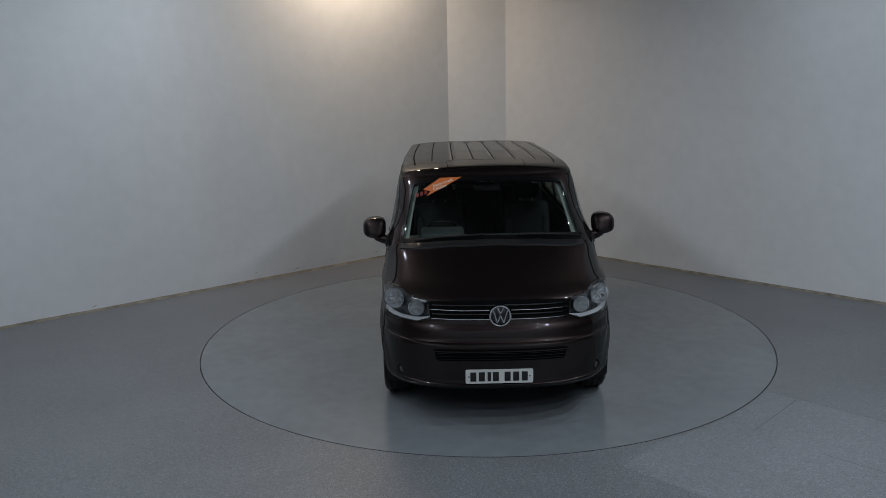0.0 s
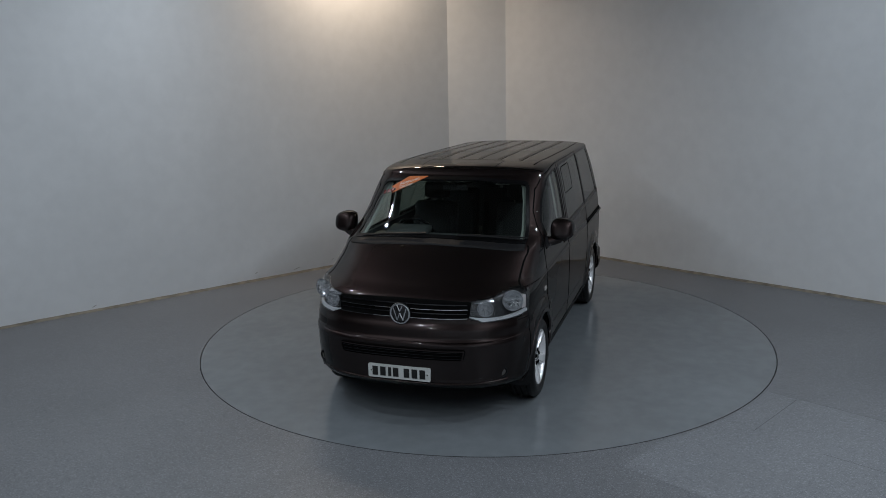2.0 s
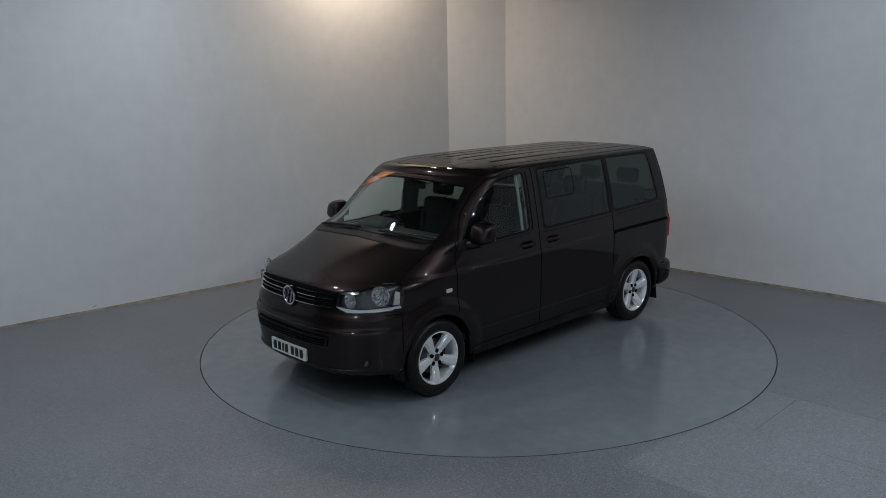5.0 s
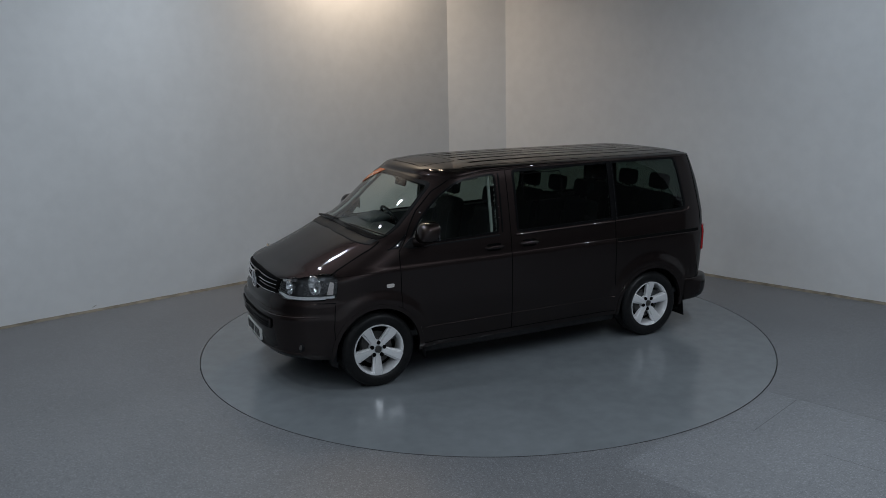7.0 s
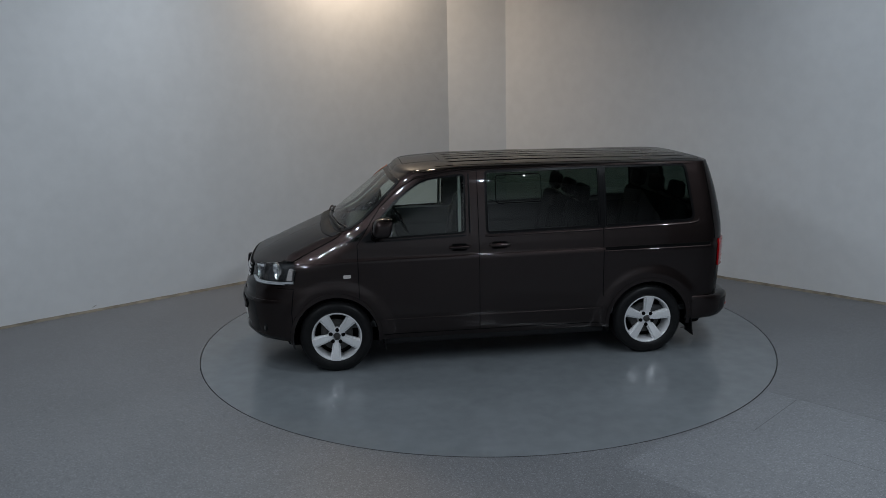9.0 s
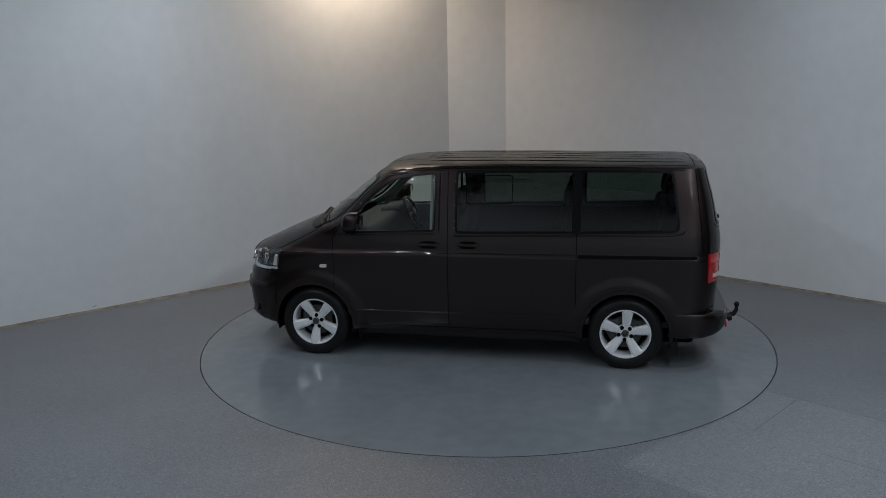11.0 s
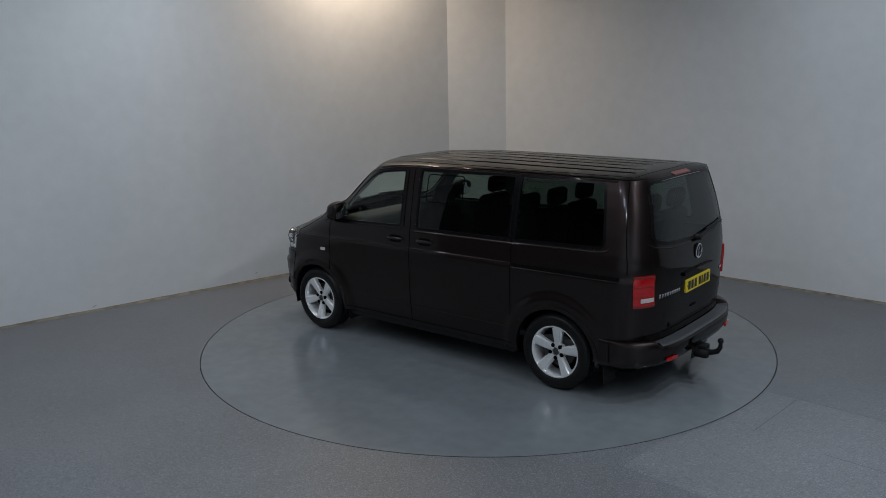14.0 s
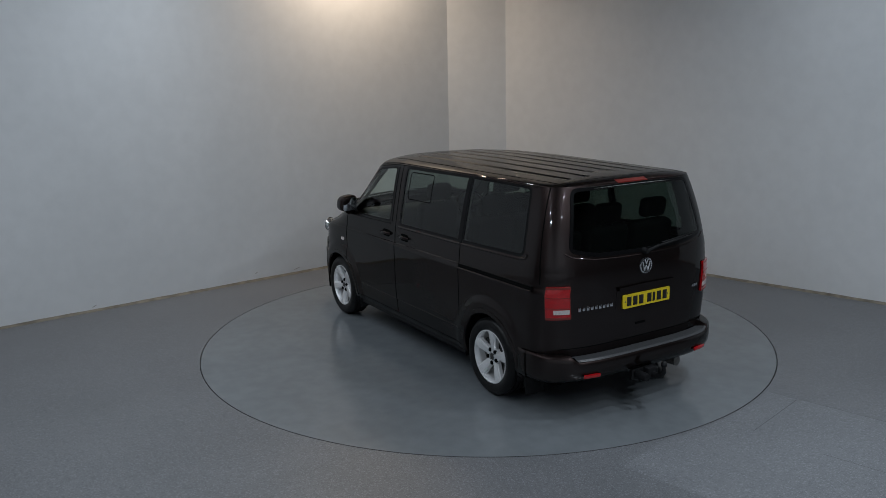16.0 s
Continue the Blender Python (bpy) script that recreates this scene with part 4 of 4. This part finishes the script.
# tailgate details
part("grip_bar", strip([(-0.31, 1.020), (0.0, 1.026), (0.29, 1.020)], 0.030, on_rear(0.022), on_rear(-0.003)), PAINT, tailgate)
part("plate_recess", pane(rounded([(-0.33, 0.835), (0.30, 0.835), (0.30, 1.010), (-0.33, 1.010)], 0.03), on_rear(0.002), on_rear(-0.004)), PAINT, tailgate)
for k in range(9):
    y = 0.650 - k * 0.0375
    part("lettering_bar", bm_box(rear_x(y, 0.905) - 0.004, y, 0.905 - 0.000, 0.006, 0.026, 0.030 if k else 0.036, 0.002), CHROME, tailgate)
for k in range(3):
    y = -0.590 - k * 0.026
    part("lettering_bar", bm_box(rear_x(y, 0.915) - 0.004, y, 0.915, 0.006, 0.018, 0.024, 0.002), CHROME, tailgate)
part("keyhole", bm_box(rear_x(0, 0.70) - 0.002, 0.02, 0.70, 0.008, 0.11, 0.02, 0.003), MATTBLACK, tailgate)
part("tailgate_gap", strip([(-0.80, 0.585), (0.80, 0.585)], 0.010, on_rear(0.0015), on_rear(-0.004)), MATTBLACK, tailgate)
part("tailgate_crease", strip([(-0.765, 1.345), (-0.70, 1.312), (-0.5, 1.283), (-0.25, 1.272), (0, 1.268), (0.25, 1.272), (0.5, 1.283), (0.70, 1.312), (0.765, 1.345)], 0.014, on_rear(0.005), on_rear(-0.003), flat=0.3), PAINT, tailgate, sharp=85)
wip = part("rear_wiper", bm_tube([Vector((rear_x(y, z) - 0.030, y, z)) for y, z in ((0.0, 1.292), (-0.15, 1.318), (-0.35, 1.335), (-0.60, 1.352))], [0.014, 0.009, 0.008, 0.005], 8), BLACK, tailgate, "black rear wiper arm")
part("wiper_blade", bm_tube([Vector((rear_x(y, z) - 0.014, y, z)) for y, z in ((-0.20, 1.332), (-0.4, 1.347), (-0.62, 1.362))], 0.007, 6), RUBBER, wip)
part("wiper_pivot", bm_revolve([(0.0, -0.05), (0.018, -0.047), (0.024, -0.02), (0.028, 0.0)], 20, "x", (rear_x(0, 1.29), 0.0, 1.292)), BLACK, wip)
bm = bmesh.new()
rows = []
for y in np.linspace(-0.17, 0.17, 21):
    xs = rear_x(y, ZTOP)
    rows.append([bm.verts.new((xs + dx, y, (roof_z(xs + dx, y)) + dz)) for dx, dz in ((-0.008, 0.004), (-0.006, 0.014), (0.012, 0.008), (0.034, 0.005), (0.040, -0.006))])
for r0, r1 in zip(rows, rows[1:]):
    for k in range(4):
        bm.faces.new((r0[k], r0[k + 1], r1[k + 1], r1[k]))
bmesh.ops.recalc_face_normals(bm, faces=bm.faces[:])
part("high_brake_light", bm, DARKRED, tailgate, "red high-level brake light")

# ---- tow bar ----
tow = part("tow_bar", bm_tube([(-2.25, 0.0, 0.34), (-2.42, 0.0, 0.30), (-2.52, 0.0, 0.285), (-2.575, 0.0, 0.305), (-2.60, 0.0, 0.345), (-2.60, 0.0, 0.385)], [0.030, 0.028, 0.026, 0.024, 0.020, 0.016], 14), BLACK, van, "black swan-neck tow bar with a ball")
part("tow_ball", bm_revolve([(0.0, 0.027), (0.012, 0.024), (0.021, 0.016), (0.026, 0.003), (0.025, -0.010), (0.018, -0.020), (0.014, -0.024)], 24, "z", (-2.60, 0.0, 0.405)), BLACK, tow)
part("tow_bracket", bm_box(-2.44, 0.0, 0.30, 0.10, 0.11, 0.10, 0.015), BLACK, tow)
part("tow_socket", bm_revolve([(0.0, -0.08), (0.030, -0.08), (0.036, -0.05), (0.036, 0.03), (0.03, 0.04)], 20, "x", (-2.46, 0.12, 0.30)), BLACK, tow)
part("socket_plate", bm_box(-2.42, 0.10, 0.30, 0.012, 0.15, 0.09, 0.004), BLACK, tow)

# ---- underside ----
part("underbody", bm_box(-0.08, 0.0, 0.275, 4.10, 1.50, 0.13, 0.05), MATTBLACK, van)
part("exhaust", bm_tube([(-0.9, -0.35, 0.22), (-1.9, -0.45, 0.24), (-2.28, -0.5, 0.24)], 0.045, 12), STEEL, van)
for x in WHEELS:
    part("axle", bm_tube([(x, -0.72, 0.30), (x, 0.72, 0.30)], 0.05, 10), MATTBLACK, van)
for s, nm in SIDES:
    part("mud_flap", bm_box(-1.955, s * 0.815, 0.30, 0.012, 0.19, 0.32, 0.005, pose(0, 0, 0, 0, 8, 0).to_3x3()), RUBBER, van, "black rubber mud flap")
    part("mud_flap", bm_box(1.055, s * 0.835, 0.29, 0.012, 0.16, 0.22, 0.005, pose(0, 0, 0, 0, 5, 0).to_3x3()), RUBBER, van, "black rubber mud flap")


# ---- wheels ----
def build_wheel():
    """One wheel about its own hub, its outer face towards +y."""
    R, W = 0.338, 0.115
    tyre = [(0.222, 0.085), (0.234, 0.100), (0.255, 0.110), (0.285, 0.116), (0.308, 0.112), (0.322, 0.102), (0.331, 0.088)]
    tread = []
    for y in (0.080, 0.058):
        tread.append((R, y))
    tread += [(R - 0.009, 0.056), (R - 0.009, 0.048), (R, 0.046), (R, 0.005), (R - 0.009, 0.004), (R - 0.009, -0.004), (R, -0.005), (R, -0.046), (R - 0.009, -0.048), (R - 0.009, -0.056), (R, -0.058), (R, -0.080)]
    prof = tyre + tread + [(r, -y) for r, y in tyre[::-1]]
    barrel = [(0.234, 0.098), (0.232, 0.104), (0.224, 0.104), (0.214, 0.090), (0.208, 0.06), (0.200, 0.0), (0.205, -0.08), (0.232, -0.098)]
    face = []
    for k in range(5):
        a = 2 * math.pi * k / 5 + math.pi / 2
        bm = bmesh.new()
        rows = []
        # (radius, half width, outer height); broad flat spokes with a dished centre
        for r, hw, h in ((0.030, 0.024, 0.070), (0.075, 0.034, 0.076), (0.120, 0.040, 0.087), (0.170, 0.046, 0.097), (0.205, 0.052, 0.102), (0.224, 0.060, 0.103)):
            row = [bm.verts.new((r, y, w)) for w, y in ((-hw, h - 0.045), (-hw, h - 0.016), (-hw * 0.74, h - 0.013), (-hw * 0.60, h), (0.0, h + 0.002), (hw * 0.60, h), (hw * 0.74, h - 0.013), (hw, h - 0.016), (hw, h - 0.045))]
            rows.append(row)
        for r0, r1 in zip(rows, rows[1:]):
            for i in range(8):
                bm.faces.new((r0[i], r0[i + 1], r1[i + 1], r1[i]))
        bm.faces.new(rows[-1])
        bmesh.ops.recalc_face_normals(bm, faces=bm.faces[:])
        bmesh.ops.rotate(bm, verts=bm.verts[:], cent=(0, 0, 0), matrix=Matrix.Rotation(a, 3, "Y"))
        face.append(bm)
    hub = bm_revolve([(0.0, 0.074), (0.030, 0.074), (0.036, 0.070), (0.040, 0.074), (0.075, 0.073), (0.080, 0.060), (0.082, 0.02)], 40, "y")
    meshes = {
        "tyre": (bm_revolve(prof, 72, "y"), RUBBER), "rim": (bm_revolve(barrel, 72, "y"), ALLOY), "hub": (hub, ALLOY),
        "centre_cap": (bm_revolve([(0.0, 0.082), (0.024, 0.081), (0.029, 0.078), (0.030, 0.070)], 28, "y"), BRAKE),
        "cap_ring": (bm_revolve([(0.030, 0.080), (0.033, 0.083), (0.036, 0.080), (0.036, 0.070)], 28, "y"), CHROME),
        "brake_disc": (bm_revolve([(0.0, 0.03), (0.09, 0.03), (0.092, 0.018), (0.150, 0.018), (0.150, -0.008), (0.09, -0.01)], 48, "y"), BRAKE),
        "brake_back": (bm_revolve([(0.0, -0.02), (0.198, -0.025), (0.2, -0.04)], 40, "y"), MATTBLACK),
        "caliper": (bm_box(0.115, 0.012, 0.055, 0.07, 0.07, 0.14, 0.015), BRAKE),
    }
    out = {k: mesh_of(k, b, m) for k, (b, m) in meshes.items()}
    out["spoke"] = [mesh_of("spoke", b, ALLOY) for b in face]
    bolts = []
    for k in range(5):
        a = 2 * math.pi * (k + 0.5) / 5 + math.pi / 2
        bolts.append(mesh_of("wheel_bolt", bm_revolve([(0.0, 0.086), (0.010, 0.086), (0.014, 0.082), (0.018, 0.080), (0.019, 0.06)], 12, "y", (0.060 * math.cos(a), 0.0, -0.060 * math.sin(a))), MATTBLACK))
    out["wheel_bolt"] = bolts
    for v in out.values():
        for me in (v if isinstance(v, list) else [v]):
            me.set_sharp_from_angle(angle=radians(40))
    return out


WM = build_wheel()
for x in WHEELS:
    for s in (1, -1):
        wheel = new("wheel", WM["rim"])
        wheel.parent = van
        wheel["label"] = "silver five-spoke alloy wheel with a black tyre"
        wheel.matrix_local = pose(x, s * 0.828, HUB_Z + 0.004, 0, {1.5: -5, -1.5: 31}[x] * s, 0 if s > 0 else 180)
        for k, v in WM.items():
            for me in (v if isinstance(v, list) else [v]):
                if k != "rim":
                    o = new(k, me)
                    o.parent = wheel

# ---- wipers and cowl ----
def on_glass(y, z, off):
    return Vector((front_x(y, z) + off * 0.6, y, z + off * 0.8))


part("cowl", strip([(-0.79, 1.276), (-0.4, 1.306), (0, 1.316), (0.4, 1.306), (0.79, 1.276)], 0.045, on_screen(0.008), on_screen(-0.006)), BLACK, van, "black scuttle panel below the windscreen")
for pts in (((-0.66, 1.302), (-0.45, 1.328), (-0.10, 1.345)), ((0.22, 1.343), (0.50, 1.334), (0.76, 1.308))):
    arm = part("wiper_arm", bm_tube([on_glass(y, z, 0.032) for y, z in pts], [0.011, 0.009, 0.007], 8), BLACK, van, "black windscreen wiper")
    part("wiper_blade", bm_tube([on_glass(y + 0.03, z + 0.014, 0.016) for y, z in pts], 0.007, 6), RUBBER, arm)

for s in (1, -1):
    def on_pillar(off):
        return lambda q: Vector((front_x(q[0], q[1]) - off, s * (abs(q[0]) - 0.4 * off), q[1] - 0.3 * off))
    part("pillar_trim", strip([(0.775, 1.27), (0.755, 1.40), (0.715, 1.60), (0.672, 1.745)], 0.060, on_pillar(0.035), on_pillar(0.055)), TRIM, van, "pale grey windscreen pillar trim")

# ---- windscreen sticker ----
def sticker(outline, material, name, parent, off=0.009):
    return part(name, pane([np.array(q) for q in resample(outline, True, 0.03)], on_screen(off), on_screen(off - 0.002)), material, parent)


rib = sticker([(-0.555, 1.638), (-0.52, 1.675), (-0.585, 1.688), (-0.43, 1.779), (-0.235, 1.786)], ORANGE, "dealer_sticker", screen)
rib["label"] = "orange dealer ribbon sticker"
ang = math.atan2(0.148, 0.32)
for row, word in enumerate(("Approved", "Dealer")):
    cu = bpy.data.curves.new("lettering", "FONT")
    cu.body, cu.size, cu.align_x, cu.extrude = word, 0.050, "LEFT", 0.0004
    tmp = bpy.data.objects.new("tmp", cu)
    scene.collection.objects.link(tmp)
    me = bpy.data.meshes.new_from_object(tmp.evaluated_get(bpy.context.evaluated_depsgraph_get()))
    bpy.data.objects.remove(tmp)
    bm = bmesh.new()
    bm.from_mesh(me)
    bpy.data.meshes.remove(me)
    for v in bm.verts:
        u, w2 = v.co.x + (0.012 if row == 0 else 0.002), v.co.y - row * 0.043
        q = (-0.508 + u * math.cos(ang) - w2 * math.sin(ang), 1.702 + (u * math.sin(ang) + w2 * math.cos(ang)) * 0.62)
        v.co = on_screen(0.0105 + v.co.z)(q)
    part("lettering", bm, CREAM, rib, smooth=False)
for k in range(3):
    y, z = -0.655 + k * 0.040, 1.622 + k * 0.012
    sticker([(y, z), (y + 0.028, z + 0.009), (y + 0.028, z + 0.037), (y, z + 0.028)], DARKRED, "sticker_bar", rib)

# ---- cabin ----
part("cabin_floor", bm_box(-0.4, 0.0, 0.42, 3.7, 1.70, 0.06, 0.01), DASH, van)
bm = bm_box(1.18, 0.0, 1.10, 0.60, 1.62, 0.36, 0.10, segments=4)
for v in bm.verts:
    if v.co.z > 1.1:
        v.co.z += -0.10 * max(0, (v.co.x - 1.22)) + 0.015 * math.cos(v.co.y * 3)
    if v.co.x > 1.3 and abs(v.co.y) > 0.5:
        v.co.x -= 0.18 * (abs(v.co.y) - 0.5) / 0.33
dash = part("dashboard", bm, DASH, van, "dark grey moulded dashboard")
part("instrument_hood", bm_box(1.00, -0.42, 1.285, 0.24, 0.40, 0.07, 0.033, pose(0, 0, 0, 0, 8, 0).to_3x3(), 4), DASH, dash)
rot = pose(0, 0, 0, 0, 62, 0).to_3x3()
ring = bm_revolve([(0.185 + 0.015 * math.cos(a), 0.015 * math.sin(a)) for a in np.linspace(0, 2 * math.pi, 10, endpoint=False)], 48, "z", close=True)
sp = [bm_box(0.09 * math.cos(a), 0.09 * math.sin(a), 0, 0.18, 0.035, 0.02, 0.006, Matrix.Rotation(a, 3, "Z")) for a in (math.pi / 2, -math.pi / 2, math.pi)]
bm = bm_join(ring, *sp, bm_revolve([(0.0, 0.03), (0.05, 0.025), (0.07, 0.0), (0.07, -0.03)], 24, "z"))
for v in bm.verts:
    v.co = rot.inverted() @ v.co + Vector((0.80, -0.42, 1.22))
part("steering_wheel", bm, GLOSSBLACK, van, "black three-spoke steering wheel")
part("steering_column", bm_tube([(0.83, -0.42, 1.20), (1.05, -0.42, 1.10)], 0.045, 12), DASH, van)
part("rear_view_mirror", bm_box(0.86, 0.0, 1.685, 0.03, 0.24, 0.07, 0.014, pose(0, 0, 0, 0, -12, 0).to_3x3()), BLACK, van)
part("mirror_stalk", bm_tube([(0.88, 0, 1.69), (0.93, 0, 1.76)], 0.012, 8), BLACK, van)
for s in (1, -1):
    part("sun_visor", bm_box(0.74, s * 0.36, 1.775, 0.15, 0.40, 0.018, 0.008, pose(0, 0, 0, 0, -18, 0).to_3x3()), TRIM, van)
    part("grab_handle", bm_tube([(1.02, s * 0.80, 1.50), (0.985, s * 0.765, 1.515), (0.90, s * 0.745, 1.59), (0.83, s * 0.735, 1.645), (0.80, s * 0.76, 1.665)], 0.013, 8), TRIM, van)


def seat_meshes():
    b = bm_box(0.02, 0, 0.78, 0.50, 0.47, 0.15, 0.055, segments=4)
    k = bm_box(-0.26, 0, 1.13, 0.14, 0.46, 0.66, 0.055, pose(0, 0, 0, 0, -10, 0).to_3x3(), 4)
    bol = [bm_box(-0.215, s * 0.19, 1.08, 0.11, 0.08, 0.48, 0.035, pose(0, 0, 0, 0, -10, 0).to_3x3(), 3) for s in (1, -1)]
    h = bm_box(-0.335, 0, 1.565, 0.10, 0.27, 0.17, 0.045, pose(0, 0, 0, 0, -8, 0).to_3x3(), 4)
    posts = bm_join(*[bm_tube([(-0.32, y, 1.44), (-0.335, y, 1.55)], 0.007, 8) for y in (-0.06, 0.06)])
    ped = bm_box(0.0, 0, 0.57, 0.40, 0.38, 0.28, 0.03)
    return mesh_of("seat", bm_join(b, ped), CLOTH), mesh_of("backrest", bm_join(k, *bol), CLOTH), mesh_of("headrest", h, CLOTH), mesh_of("headrest_posts", posts, STEEL)


SM = seat_meshes()
for x, y in ((0.42, -0.44), (0.42, 0.44), (-0.62, -0.50), (-0.62, 0.02), (-0.62, 0.50), (-1.58, -0.52), (-1.58, 0.0), (-1.58, 0.52)):
    seat = new("seat", SM[0])
    seat.parent = van
    seat["label"] = "dark grey cloth seat with a headrest"
    seat.matrix_local = pose(x, y, -0.02)
    for nm, me in zip(("backrest", "headrest", "headrest_posts"), SM[1:]):
        o = new(nm, me)
        o.parent = seat


# behind the windscreen the upper body stands a little taller, under a flatter roof, and narrows to the rear
def raise_body(rise=0.050):
    for o in van.children_recursive:
        if o.type != "MESH" or o.matrix_basis != Matrix() or o.parent.matrix_basis != Matrix():
            continue
        co = np.empty(len(o.data.vertices) * 3, np.float32)
        o.data.vertices.foreach_get("co", co)
        co = co.reshape(-1, 3)
        up = np.clip((co[:, 2] - 1.30) / 0.50, 0, 1) * np.clip(1 - (co[:, 2] - 1.80) / 0.112, 0, 1)
        along = np.clip((0.95 - co[:, 0]) / 0.75, 0, 1)
        co[:, 2] += rise * up * along * along * (3 - 2 * along)
        aft = np.clip((-0.5 - co[:, 0]) / 1.7, 0, 1)
        co[:, 1] *= 1 - 0.045 * aft * np.clip((co[:, 2] - 1.25) / 0.55, 0, 1)
        co[:, 2] -= 0.018 * aft * np.clip((co[:, 2] - 1.82) / 0.08, 0, 1)
        o.data.vertices.foreach_set("co", co.ravel())
        o.data.update()


raise_body()


# ---- what moves ----
def theta(t):
    return -1.5230 - 0.1610 * t - 0.0080 * (t - 8) ** 2 / 100 - 0.0241 * (t - 8) ** 3 / 1000


def motions():
    van_rows, table_rows = [], []
    for k in range(33):
        t = k * 0.5
        a = theta(t)
        van_rows.append((t, pose(0.0395 * math.cos(a) + 0.0017 * math.sin(a), 0.0395 * math.sin(a) - 0.0017 * math.cos(a), 0.0, 0, 0, math.degrees(a))))
        table_rows.append((t, pose(0, 0, 0, 0, 0, math.degrees(a))))
    walk(van, van_rows)
    walk(turntable, table_rows)


motions()
